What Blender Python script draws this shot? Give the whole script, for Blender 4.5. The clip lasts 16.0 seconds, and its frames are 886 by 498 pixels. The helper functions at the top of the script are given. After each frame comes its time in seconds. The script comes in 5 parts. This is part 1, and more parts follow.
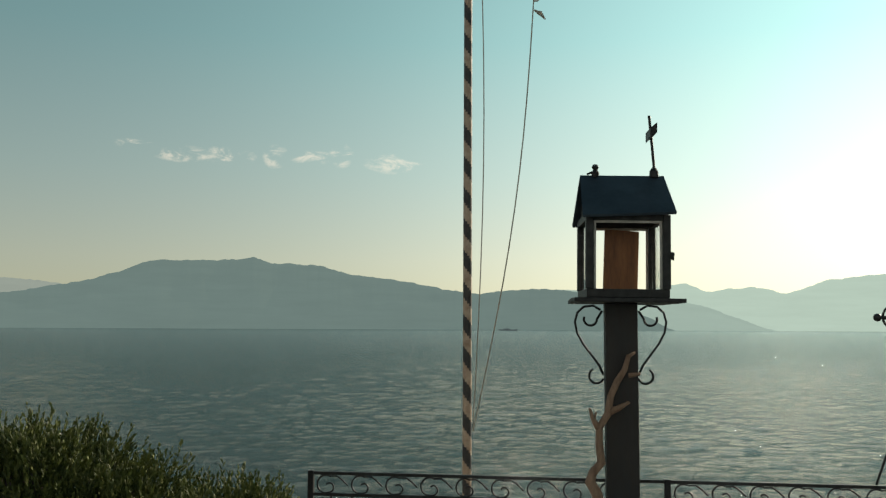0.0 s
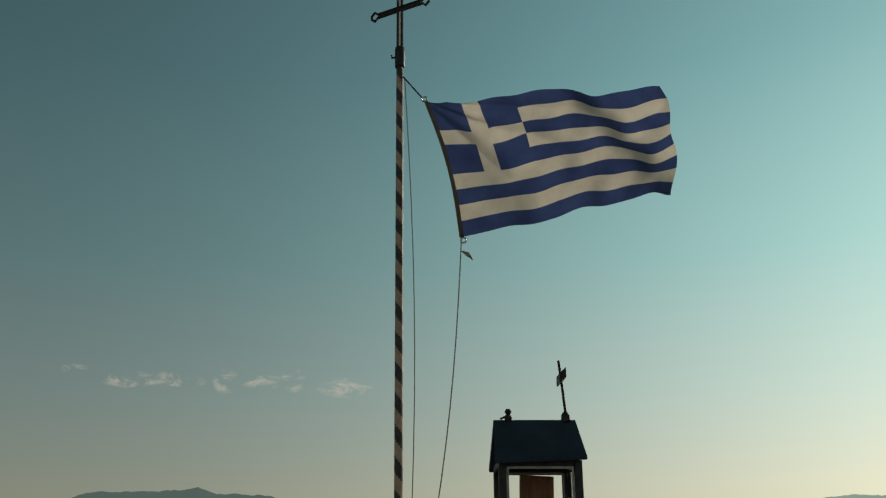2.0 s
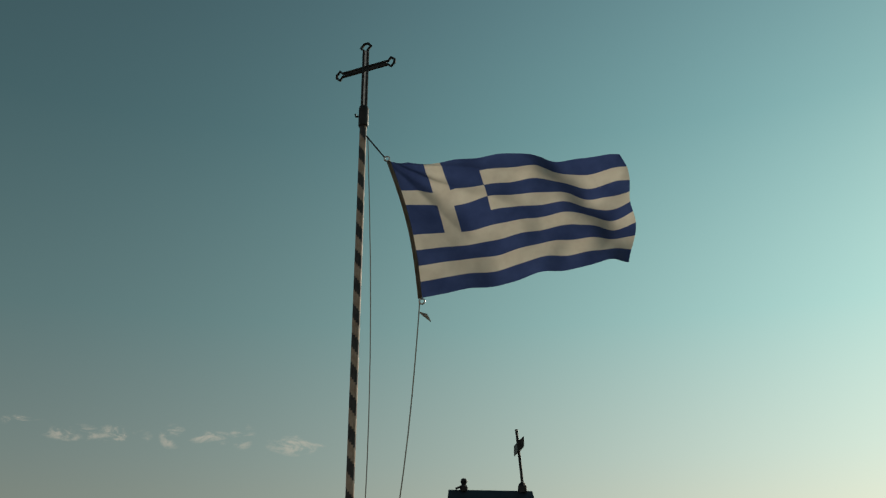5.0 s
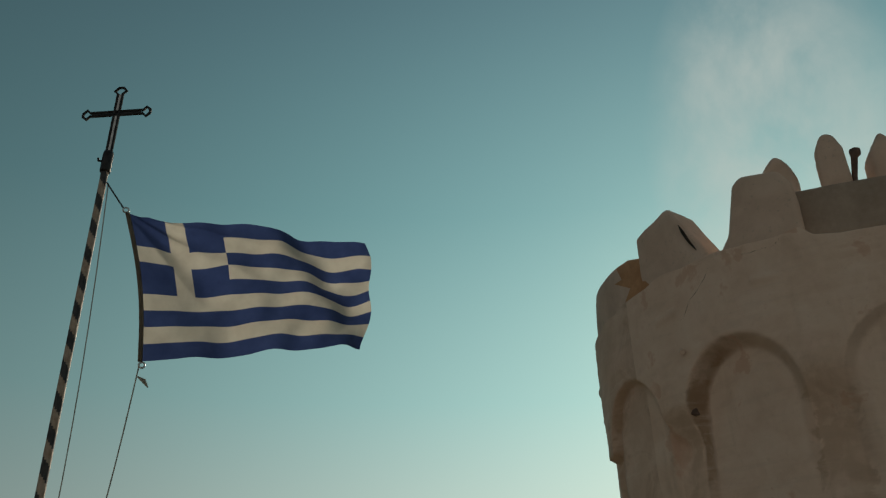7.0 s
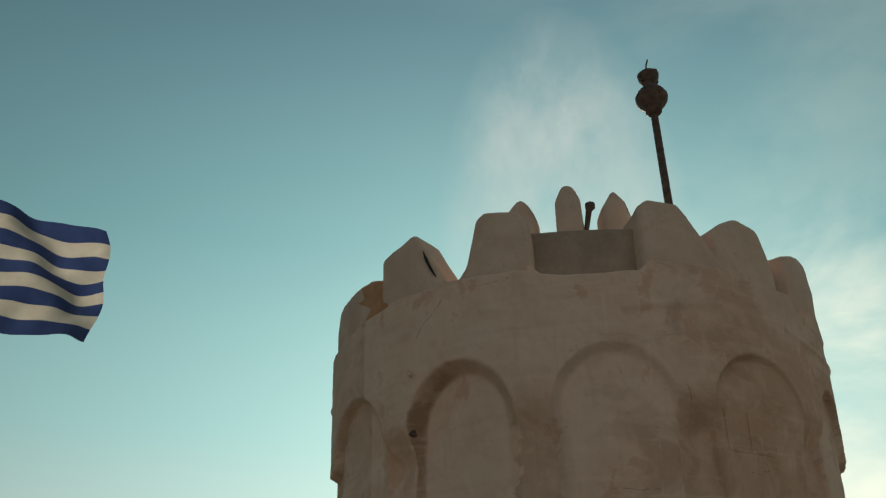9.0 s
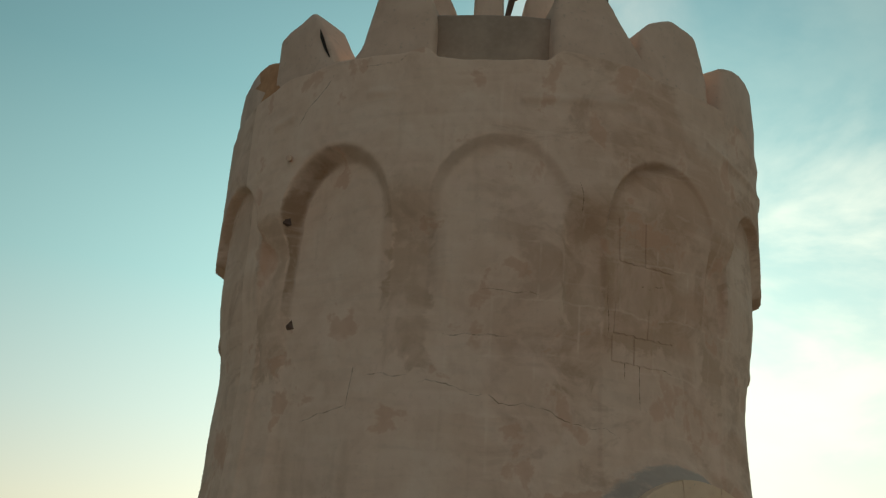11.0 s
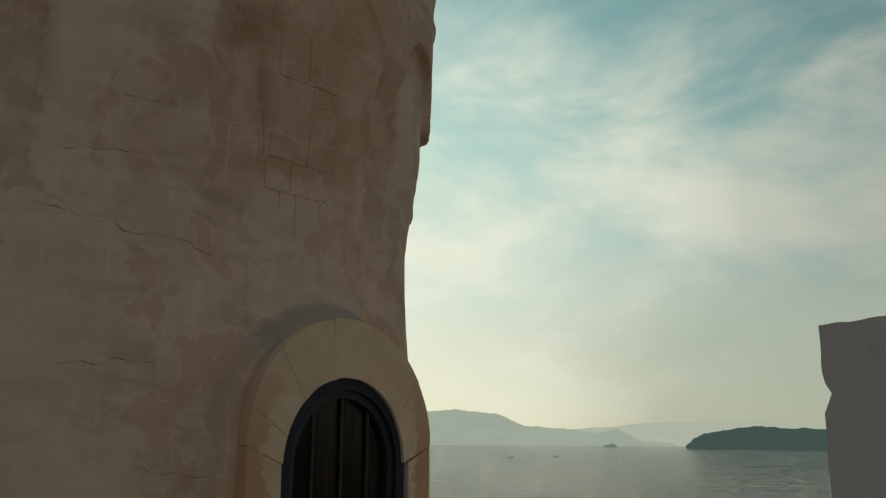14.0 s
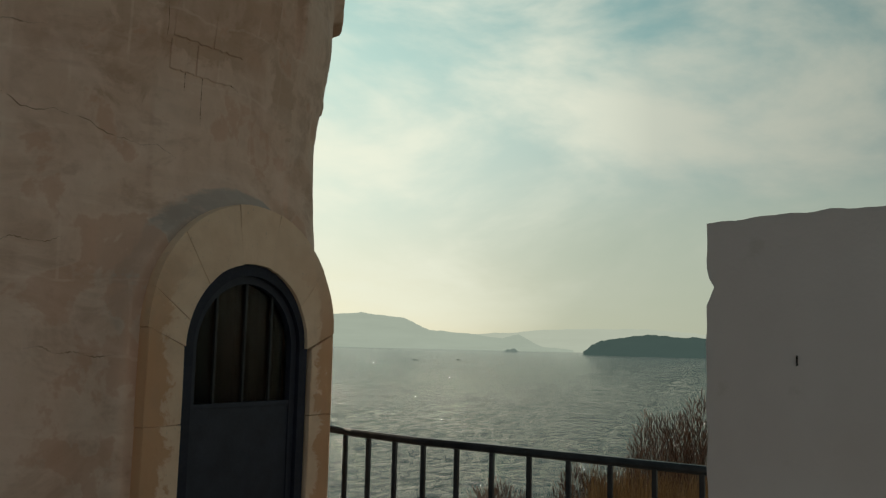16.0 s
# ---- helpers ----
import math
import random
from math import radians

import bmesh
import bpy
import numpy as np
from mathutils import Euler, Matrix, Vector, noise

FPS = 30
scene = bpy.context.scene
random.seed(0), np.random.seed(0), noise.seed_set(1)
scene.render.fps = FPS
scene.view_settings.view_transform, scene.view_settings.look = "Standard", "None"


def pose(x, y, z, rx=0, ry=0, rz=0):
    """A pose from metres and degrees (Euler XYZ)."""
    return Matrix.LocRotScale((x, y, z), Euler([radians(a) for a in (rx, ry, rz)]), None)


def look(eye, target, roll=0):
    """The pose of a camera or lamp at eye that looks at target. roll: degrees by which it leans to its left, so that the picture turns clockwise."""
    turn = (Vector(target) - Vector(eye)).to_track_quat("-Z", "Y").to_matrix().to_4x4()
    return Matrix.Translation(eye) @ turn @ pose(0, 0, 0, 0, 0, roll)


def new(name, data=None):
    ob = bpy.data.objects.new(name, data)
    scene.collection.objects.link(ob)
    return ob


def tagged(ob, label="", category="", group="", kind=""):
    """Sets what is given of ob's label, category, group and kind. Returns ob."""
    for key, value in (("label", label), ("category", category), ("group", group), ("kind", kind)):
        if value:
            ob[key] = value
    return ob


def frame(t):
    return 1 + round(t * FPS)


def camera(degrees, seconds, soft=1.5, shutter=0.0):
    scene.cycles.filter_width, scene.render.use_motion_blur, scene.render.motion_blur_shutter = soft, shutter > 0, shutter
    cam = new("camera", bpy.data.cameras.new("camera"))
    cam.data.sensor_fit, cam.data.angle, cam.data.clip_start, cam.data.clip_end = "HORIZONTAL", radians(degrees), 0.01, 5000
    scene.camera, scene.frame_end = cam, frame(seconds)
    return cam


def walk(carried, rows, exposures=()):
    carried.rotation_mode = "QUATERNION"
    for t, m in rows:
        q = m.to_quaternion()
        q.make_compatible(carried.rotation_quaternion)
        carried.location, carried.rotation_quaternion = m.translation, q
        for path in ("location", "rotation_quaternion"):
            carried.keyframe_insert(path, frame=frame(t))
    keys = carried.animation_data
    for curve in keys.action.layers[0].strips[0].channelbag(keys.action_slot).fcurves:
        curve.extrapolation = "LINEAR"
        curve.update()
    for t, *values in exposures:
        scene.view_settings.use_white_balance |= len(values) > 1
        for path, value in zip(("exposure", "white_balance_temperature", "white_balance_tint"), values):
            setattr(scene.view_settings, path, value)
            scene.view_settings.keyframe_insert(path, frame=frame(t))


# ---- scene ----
cam = camera(53.0, 16.0, soft=1.3)
PATH = [
    (0, (-0.181, 0.816, 1.86), (-0.426, 2.793, 2.034), 0.3),
    (0.5, (-0.089, 0.821, 1.893), (-0.311, 2.788, 2.178), 0.4),
    (1, (-0.001, 0.813, 1.925), (-0.188, 2.763, 2.333), -0.1),
    (1.5, (0.032, 0.795, 1.963), (-0.131, 2.711, 2.513), -0.5),
    (2, (0.047, 0.711, 1.962), (-0.083, 2.594, 2.622), -0.8),
    (2.5, (0.067, 0.666, 1.961), (-0.062, 2.548, 2.625), -0.8),
    (3, (0.093, 0.673, 1.962), (-0.049, 2.557, 2.618), -0.4),
    (3.2, (0.1, 0.681, 1.964), (-0.044, 2.565, 2.621), -0.3),
    (5.3, (0.002, 0.781, 2.023), (0.02, 2.61, 2.833), -0.2),
    (5.5, (-0.019, 0.79, 2.028), (0.037, 2.609, 2.856), -0.2),
    (6, (-0.070, 0.774, 2.002), (0.094, 2.567, 2.871), -0.15),
    (6.5, (-0.087, 0.759, 2.048), (0.266, 2.512, 2.944), 0.41),
    (7, (-0.176, 0.752, 2.023), (0.394, 2.424, 2.960), -0.56),
    (7.5, (-0.147, 0.753, 2.053), (0.586, 2.331, 3.038), -0.80),
    (8, (-0.146, 0.756, 2.032), (0.708, 2.235, 3.072), -1.84),
    (8.5, (-0.071, 0.731, 1.963), (0.867, 2.158, 3.005), -1.55),
    (9, (0.201, 0.698, 1.843), (1.181, 2.125, 2.846), -0.66),
    (9.5, (0.538, 0.648, 1.728), (1.520, 2.123, 2.655), 1.33),
    (10, (0.883, 0.653, 1.548), (1.861, 2.153, 2.439), 2.35),
    (10.2, (1.038, 0.691, 1.542), (2.039, 2.196, 2.399), 2.95),
    (12.3, (1.982, 1.150, 1.820), (3.166, 2.666, 2.369), 2.49),
    (12.5, (2.059, 1.204, 1.831), (3.307, 2.678, 2.350), 2.32),
    (13, (2.177, 1.262, 1.747), (3.600, 2.584, 2.223), -0.4),
    (13.5, (2.150, 1.303, 1.723), (3.691, 2.493, 2.180), -0.3),
    (14, (2.161, 1.315, 1.703), (3.783, 2.405, 2.129), 0.3),
    (14.5, (2.150, 1.300, 1.683), (3.844, 2.297, 2.051), 1.3),
    (15, (2.128, 1.266, 1.647), (3.852, 2.229, 1.965), 1.2),
    (15.5, (2.120, 1.262, 1.615), (3.863, 2.205, 1.881), 1.0),
    (16, (2.129, 1.274, 1.612), (3.885, 2.206, 1.831), 1.4),
]
walk(cam, [(t, look(eye, target, roll)) for t, eye, target, roll in PATH],
     exposures=[(0.0, 1.02), (0.5, 0.68), (1.0, 0.4), (1.5, 0.23), (2.0, 0.13), (3.2, 0.1), (5.5, 0.12), (6.0, 0.1), (7.0, -0.04), (8.0, 0.16), (8.5, 0.18), (9.0, 0.28), (10.0, 0.44), (10.2, 0.45), (12.5, 0.55), (13.0, 0.2), (13.5, 0.06), (14.5, -0.1), (16.0, 0.03)])

SUN_AZ, SUN_EL = 41.0, 22.0          # clockwise from +y, above the horizon
SEA = -9.0


def toward(az, el):
    a, e = radians(az), radians(el)
    return Vector((math.sin(a) * math.cos(e), math.cos(a) * math.cos(e), math.sin(e)))


# ---- node helpers ----
class Nodes:
    def __init__(self, tree):
        self.tree = tree
        tree.nodes.clear()

    def add(self, kind, **sets):
        node = self.tree.nodes.new(kind)
        for key, value in sets.items():
            if key == "blend":
                node.blend_type = value
            elif key == "op":
                node.operation = value
            elif key == "dtype":
                node.data_type = value
            elif key == "sky":
                node.sky_type = value
            elif key == "vtype":
                node.vector_type = value
        return node

    def link(self, a, b):
        self.tree.links.new(a, b)

    def put(self, socket, value):
        if isinstance(value, bpy.types.NodeSocket):
            self.link(value, socket)
        else:
            socket.default_value = value

    def math(self, op, a, b=0.0, c=0.0, clamp=False):
        n = self.add("ShaderNodeMath", op=op)
        n.use_clamp = clamp
        self.put(n.inputs[0], a), self.put(n.inputs[1], b), self.put(n.inputs[2], c)
        return n.outputs[0]

    def mix(self, fac, a, b, blend="MIX"):
        n = self.add("ShaderNodeMix", dtype="RGBA", blend=blend)
        self.put(n.inputs[0], fac), self.put(n.inputs[6], a), self.put(n.inputs[7], b)
        return n.outputs[2]

    def ramp(self, fac, stops):
        n = self.add("ShaderNodeValToRGB")
        while len(n.color_ramp.elements) < len(stops):
            n.color_ramp.elements.new(0.5)
        for el, (p, c) in zip(n.color_ramp.elements, stops):
            el.position, el.color = p, (*c, 1) if len(c) == 3 else c
        self.put(n.inputs[0], fac)
        return n.outputs[0]

    def step(self, value, lo, hi):
        n = self.add("ShaderNodeMapRange")
        n.interpolation_type = "SMOOTHSTEP"
        self.put(n.inputs[0], value), self.put(n.inputs[1], lo), self.put(n.inputs[2], hi)
        return n.outputs[0]

    def coords(self, scale=(1, 1, 1), space="Object", at=(0, 0, 0)):
        t = self.add("ShaderNodeTexCoord")
        m = self.add("ShaderNodeMapping")
        m.inputs["Scale"].default_value = scale
        m.inputs["Location"].default_value = at
        self.link(t.outputs[space], m.inputs[0])
        return m.outputs[0]

    def noise(self, vec, scale, detail=5.0, rough=0.55, distort=0.0):
        n = self.add("ShaderNodeTexNoise")
        self.link(vec, n.inputs["Vector"])
        n.inputs["Scale"].default_value, n.inputs["Detail"].default_value = scale, detail
        n.inputs["Roughness"].default_value, n.inputs["Distortion"].default_value = rough, distort
        return n.outputs[0]


def material(name, build):
    m = bpy.data.materials.new(name)
    m.use_nodes = True
    n = Nodes(m.node_tree)
    out = n.add("ShaderNodeOutputMaterial")
    p = n.add("ShaderNodeBsdfPrincipled")
    n.link(p.outputs[0], out.inputs[0])
    build(n, p)
    return m


def bump(n, p, height, strength, distance):
    b = n.add("ShaderNodeBump")
    b.inputs["Strength"].default_value, b.inputs["Distance"].default_value = strength, distance
    n.link(height, b.inputs["Height"])
    n.link(b.outputs[0], p.inputs["Normal"])


def plain(name, dark, light, scale, rough=0.6, metal=0.0, relief=0.3, depth=0.003, stretch=(1, 1, 1)):
    def build(n, p):
        v = n.coords(stretch)
        a, b = n.noise(v, scale, 6), n.noise(v, scale * 7, 4)
        f = n.math("ADD", n.math("MULTIPLY", a, 0.7), n.math("MULTIPLY", b, 0.3))
        n.link(n.ramp(f, [(0.35, dark), (0.65, light)]), p.inputs["Base Color"])
        n.link(n.ramp(b, [(0.3, (rough - 0.1,) * 3), (0.7, (rough + 0.1,) * 3)]), p.inputs["Roughness"])
        p.inputs["Metallic"].default_value = metal
        bump(n, p, f, relief, depth)
    return material(name, build)


# ---- sky and sun ----
world = bpy.data.worlds.new("world")
scene.world = world
world.use_nodes = True
w = Nodes(world.node_tree)
w_out = w.add("ShaderNodeOutputWorld")
w_bg = w.add("ShaderNodeBackground")
w.link(w_bg.outputs[0], w_out.inputs[0])
sky = w.add("ShaderNodeTexSky", sky="NISHITA")
sky.sun_disc, sky.sun_elevation, sky.sun_rotation = False, radians(SUN_EL), radians(SUN_AZ)
sky.air_density, sky.dust_density, sky.ozone_density, sky.altitude = 1.0, 0.5, 1.5, 0
w_dir = w.add("ShaderNodeTexCoord").outputs["Generated"]
w_sep = w.add("ShaderNodeSeparateXYZ")
w.link(w_dir, w_sep.inputs[0])
w_el = w.math("MULTIPLY", w.math("ARCSINE", w_sep.outputs[2]), 57.2958)
w_az = w.math("MULTIPLY", w.math("ARCTAN2", w_sep.outputs[0], w_sep.outputs[1]), 57.2958)
# clear-sky colours by height, blended with the physical sky
tone = w.ramp(w.math("DIVIDE", w_el, 60.0, clamp=True), [(0.0, (0.55, 0.50, 0.37)), (0.07, (0.53, 0.51, 0.40)), (0.16, (0.395, 0.475, 0.405)), (0.30, (0.228, 0.392, 0.358)), (0.50, (0.122, 0.258, 0.254)), (0.75, (0.074, 0.152, 0.168)), (1.0, (0.045, 0.12, 0.145))])
w_sun = w.add("ShaderNodeVectorMath", op="DOT_PRODUCT")
w.link(w_dir, w_sun.inputs[0])
w_sun.inputs[1].default_value = toward(SUN_AZ, SUN_EL)
near_sun = w.math("POWER", w.math("MAXIMUM", w.math("MULTIPLY_ADD", w_sun.outputs["Value"], 0.5, 0.5), 0.0), 9.0)
gain = w.math("MULTIPLY_ADD", near_sun, 14.6, 2.9)
w_gain = w.add("ShaderNodeVectorMath", op="SCALE")
w.link(tone, w_gain.inputs[0])
w.link(gain, w_gain.inputs["Scale"])
graded = w.mix(0.84, w.mix(1.0, sky.outputs[0], (0.9, 1.0, 0.85, 1), "MULTIPLY"), w_gain.outputs[0])
# the side away from the sun is paler and rosier
w_anti = w.step(w.math("MULTIPLY", w_sun.outputs["Value"], -1.0), 0.0, 0.75)
graded = w.mix(w.math("MULTIPLY", w_anti, 0.70), graded, (2.85, 2.66, 2.3, 1))
# grey-green haze low over the bay
w_low = w.math("MULTIPLY", w.step(w_az, 59.0, 72.0), w.math("SUBTRACT", 1.0, w.step(w_el, 6.0, 13.0)))
graded = w.mix(w.math("MULTIPLY", w_low, 0.62), graded, (4.0, 4.65, 3.65, 1))
# thin high cloud that thickens to the sun's side
w_cv = w.add("ShaderNodeMapping")
w_cv.inputs["Scale"].default_value, w_cv.inputs["Rotation"].default_value = (1.6, 1.6, 3.4), (0.35, -0.25, 0.4)
w.link(w_dir, w_cv.inputs[0])
veil = w.step(w.noise(w_cv.outputs[0], 2.0, 7, 0.56, 0.25), 0.34, 0.64)
side = w.math("MULTIPLY", w.step(w_az, 26.0, 64.0), w.step(w_el, 0.0, 7.0))
side = w.math("MULTIPLY", side, w.math("MULTIPLY_ADD", w.step(w_el, 22.0, 32.0), -0.85, 1.0))
w_lit = w.add("ShaderNodeVectorMath", op="SCALE")
w_lit.inputs[0].default_value = (5.8, 6.0, 4.95)
w.link(w.math("MULTIPLY_ADD", near_sun, 1.1, 0.50), w_lit.inputs["Scale"])
graded = w.mix(w.math("MULTIPLY", w.math("MULTIPLY", veil, side), 0.88), graded, w_lit.outputs[0])
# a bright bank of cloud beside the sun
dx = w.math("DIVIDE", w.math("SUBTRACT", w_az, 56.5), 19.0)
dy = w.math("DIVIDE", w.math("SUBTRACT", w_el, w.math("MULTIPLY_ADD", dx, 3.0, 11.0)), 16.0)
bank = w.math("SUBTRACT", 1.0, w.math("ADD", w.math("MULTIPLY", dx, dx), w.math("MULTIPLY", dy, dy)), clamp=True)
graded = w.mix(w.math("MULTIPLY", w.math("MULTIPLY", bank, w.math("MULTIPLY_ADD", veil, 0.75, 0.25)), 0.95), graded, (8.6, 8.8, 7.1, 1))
# a wisp over the tower
dx = w.math("DIVIDE", w.math("SUBTRACT", w_az, 43.5), 9.5)
dy = w.math("DIVIDE", w.math("SUBTRACT", w_el, 32.0), 13.0)
wisp = w.math("SUBTRACT", 1.0, w.math("ADD", w.math("MULTIPLY", dx, dx), w.math("MULTIPLY", dy, dy)), clamp=True)
w_wv = w.add("ShaderNodeMapping")
w_wv.inputs["Scale"].default_value, w_wv.inputs["Rotation"].default_value = (5.2, 5.2, 2.3), (0.45, 0.25, 0.0)
w.link(w_dir, w_wv.inputs[0])
wisp = w.math("MULTIPLY", wisp, w.step(w.noise(w_wv.outputs[0], 1.9, 8, 0.58, 0.3), 0.22, 0.80))
graded = w.mix(w.math("MULTIPLY", wisp, 0.85), graded, (5.4, 5.7, 5.2, 1))
# a row of small clouds over the far range
puff = None
for az, el, wide, tall in ((-10.3, 10.75, 2.3, 0.75), (-13.7, 11.2, 0.9, 0.9), (-15.6, 11.0, 1.8, 0.5), (-17.9, 11.0, 0.9, 0.9), (-20.8, 10.9, 1.9, 0.7), (-23.6, 10.9, 2.2, 0.6), (-26.4, 11.2, 1.8, 0.5)):
    dx = w.math("DIVIDE", w.math("SUBTRACT", w_az, az), wide)
    dy = w.math("DIVIDE", w.math("SUBTRACT", w_el, el - 0.3), tall)
    r2 = w.math("ADD", w.math("MULTIPLY", dx, dx), w.math("MULTIPLY", dy, dy))
    one = w.math("SUBTRACT", 1.0, r2, clamp=True)
    puff = one if puff is None else w.math("MAXIMUM", puff, one)
w_pv = w.add("ShaderNodeMapping")
w_pv.inputs["Scale"].default_value, w_pv.inputs["Location"].default_value = (1, 1, 2.2), (3.13, 1.71, 0.4)
w.link(w_dir, w_pv.inputs[0])
lump = w.step(w.noise(w_pv.outputs[0], 30.0, 8, 0.70, 0.5), 0.37, 0.70)
puff = w.step(w.math("MULTIPLY", w.math("POWER", puff, 0.6), lump), 0.12, 0.85)
graded = w.mix(w.math("MULTIPLY", puff, 0.38), graded, (6.0, 5.1, 4.0, 1))
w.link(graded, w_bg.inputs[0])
w_bg.inputs[1].default_value = 0.10

sun = new("sun", bpy.data.lights.new("sun", "SUN"))
sun.data.energy, sun.data.angle, sun.data.color = 1.9, radians(0.6), (1.0, 0.86, 0.66)
sun.matrix_world = look(toward(SUN_AZ, SUN_EL) * 60, (0, 0, 0))


# ---- materials ----
def plaster(n, p):
    v = n.coords()
    big, mid, fine = n.noise(v, 0.9, 6, 0.6, 0.5), n.noise(v, 3.2, 6, 0.6, 0.6), n.noise(v, 26, 5)
    drip = n.noise(n.coords((2.6, 2.6, 0.45)), 1.6, 6, 0.6)
    sep = n.add("ShaderNodeSeparateXYZ")
    n.link(v, sep.inputs[0])
    px = sep.outputs[0]
    pz = sep.outputs[2]
    ang = n.math("MULTIPLY", n.math("ARCTAN2", sep.outputs[1], px), 57.2958)
    base = n.ramp(mid, [(0.28, (0.76, 0.55, 0.43)), (0.50, (0.83, 0.625, 0.50)), (0.72, (0.87, 0.68, 0.56))])
    base = n.mix(n.math("MULTIPLY", n.math("MULTIPLY", n.step(big, 0.47, 0.56), n.math("ADD", n.step(px, -1.7, 0.3), 0.10)), 0.5), base, (0.68, 0.41, 0.28, 1))
    base = n.mix(n.math("MULTIPLY", n.step(drip, 0.54, 0.72), 0.26), base, (0.50, 0.33, 0.22, 1))
    # brown wash left on the piers between the blind arches
    off = n.math("SUBTRACT", n.math("MODULO", n.math("ADD", ang, 500.3), 30.0), 15.0)
    ragged = n.math("MULTIPLY", n.math("SUBTRACT", n.noise(v, 4.5, 6, 0.65, 0.8), 0.5), 9.0)
    pier = n.step(n.math("ADD", n.math("ABSOLUTE", off), ragged), 10.6, 11.8)
    pier = n.math("MULTIPLY", pier, n.math("MULTIPLY", n.step(n.math("ADD", pz, n.math("MULTIPLY", ragged, 0.12)), 3.0, 3.12), n.math("SUBTRACT", 1.0, n.step(n.math("ADD", pz, n.math("MULTIPLY", ragged, 0.1)), 4.25, 4.5))))
    base = n.mix(n.math("MULTIPLY", n.math("MULTIPLY", pier, n.step(mid, 0.30, 0.60)), 0.55), base, (0.47, 0.29, 0.18, 1))
    # bare brown panel in the arch over the door
    panel = n.math("MULTIPLY", n.step(n.math("ADD", ang, n.math("MULTIPLY", ragged, 0.15)), -107.0, -106.2), n.math("SUBTRACT", 1.0, n.step(n.math("ADD", ang, ragged), -94.0, -88.0)))
    panel = n.math("MULTIPLY", panel, n.math("MULTIPLY", n.step(n.math("ADD", pz, n.math("MULTIPLY", ragged, 0.06)), 3.28, 3.36), n.math("SUBTRACT", 1.0, n.step(n.math("ADD", pz, n.math("MULTIPLY", ragged, 0.06)), 4.25, 4.5))))
    base = n.mix(n.math("MULTIPLY", panel, 0.62), base, (0.47, 0.29, 0.175, 1))
    # a ragged brown ring just inside each blind arch's edge, stronger on one side
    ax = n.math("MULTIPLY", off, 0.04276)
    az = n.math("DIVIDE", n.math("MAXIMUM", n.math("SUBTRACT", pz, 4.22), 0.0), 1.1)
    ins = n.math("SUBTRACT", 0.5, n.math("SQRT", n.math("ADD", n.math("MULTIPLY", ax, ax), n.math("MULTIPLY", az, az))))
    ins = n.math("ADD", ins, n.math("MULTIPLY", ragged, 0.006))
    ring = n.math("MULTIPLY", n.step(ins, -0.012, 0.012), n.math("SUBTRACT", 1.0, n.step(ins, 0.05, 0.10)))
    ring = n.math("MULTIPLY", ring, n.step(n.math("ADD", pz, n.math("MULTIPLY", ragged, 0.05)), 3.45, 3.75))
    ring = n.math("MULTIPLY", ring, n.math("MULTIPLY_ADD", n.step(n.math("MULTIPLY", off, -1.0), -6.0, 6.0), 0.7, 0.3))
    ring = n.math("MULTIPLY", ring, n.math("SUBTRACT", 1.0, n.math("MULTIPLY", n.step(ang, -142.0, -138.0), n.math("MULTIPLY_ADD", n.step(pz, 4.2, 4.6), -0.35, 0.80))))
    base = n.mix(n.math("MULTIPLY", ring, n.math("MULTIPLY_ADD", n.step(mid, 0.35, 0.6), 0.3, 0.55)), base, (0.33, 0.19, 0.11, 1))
    # darker and browner on the side towards the door, patchy at its edge
    wash = n.step(n.math("ADD", ang, n.math("MULTIPLY", ragged, 3.0)), -128.0, -104.0)
    wash = n.math("MULTIPLY", wash, n.math("MULTIPLY_ADD", n.step(big, 0.38, 0.60), 0.6, 0.4))
    base = n.mix(n.math("MULTIPLY", wash, 0.40), base, (0.54, 0.36, 0.25, 1))
    blotch = n.math("MULTIPLY", n.step(n.noise(n.coords((1, 1, 1.5), at=(2, 7, 1)), 1.5, 7, 0.66, 0.9), 0.50, 0.62), n.step(n.math("ADD", ang, n.math("MULTIPLY", ragged, 2.0)), -136.0, -116.0))
    base = n.mix(n.math("MULTIPLY", blotch, 0.45), base, (0.46, 0.275, 0.18, 1))
    # broad brush strokes of limewash
    stroke = n.noise(n.coords((1.1, 1.1, 7.0)), 1.3, 6, 0.6, 0.4)
    base = n.mix(n.math("MULTIPLY", n.step(stroke, 0.52, 0.66), 0.22), base, (0.93, 0.75, 0.64, 1))
    base = n.mix(n.math("MULTIPLY", n.step(stroke, 0.47, 0.36), 0.16), base, (0.56, 0.41, 0.32, 1))
    # grey cement skim on the shoulder over the door arch, skylight's grey painted in
    ds = n.math("SUBTRACT", n.math("ADD", n.math("MULTIPLY", px, 0.9962), n.math("MULTIPLY", sep.outputs[1], -0.0872)), 0.08)
    dz = n.math("MAXIMUM", n.math("SUBTRACT", pz, 1.68), 0.0)
    shoulder = n.math("ADD", n.math("SQRT", n.math("ADD", n.math("MULTIPLY", ds, ds), n.math("MULTIPLY", dz, dz))), n.math("MULTIPLY", ragged, 0.012))
    skim = n.math("MULTIPLY", n.step(shoulder, 0.72, 0.74), n.math("SUBTRACT", 1.0, n.step(shoulder, 0.845, 0.875)))
    skim = n.math("MULTIPLY", skim, n.math("MULTIPLY", n.step(pz, 1.4, 2.0), n.step(n.math("MULTIPLY", sep.outputs[1], -1.0), 0.5, 1.0)))
    base = n.mix(n.math("MULTIPLY", skim, 0.7), base, (0.40, 0.365, 0.335, 1))
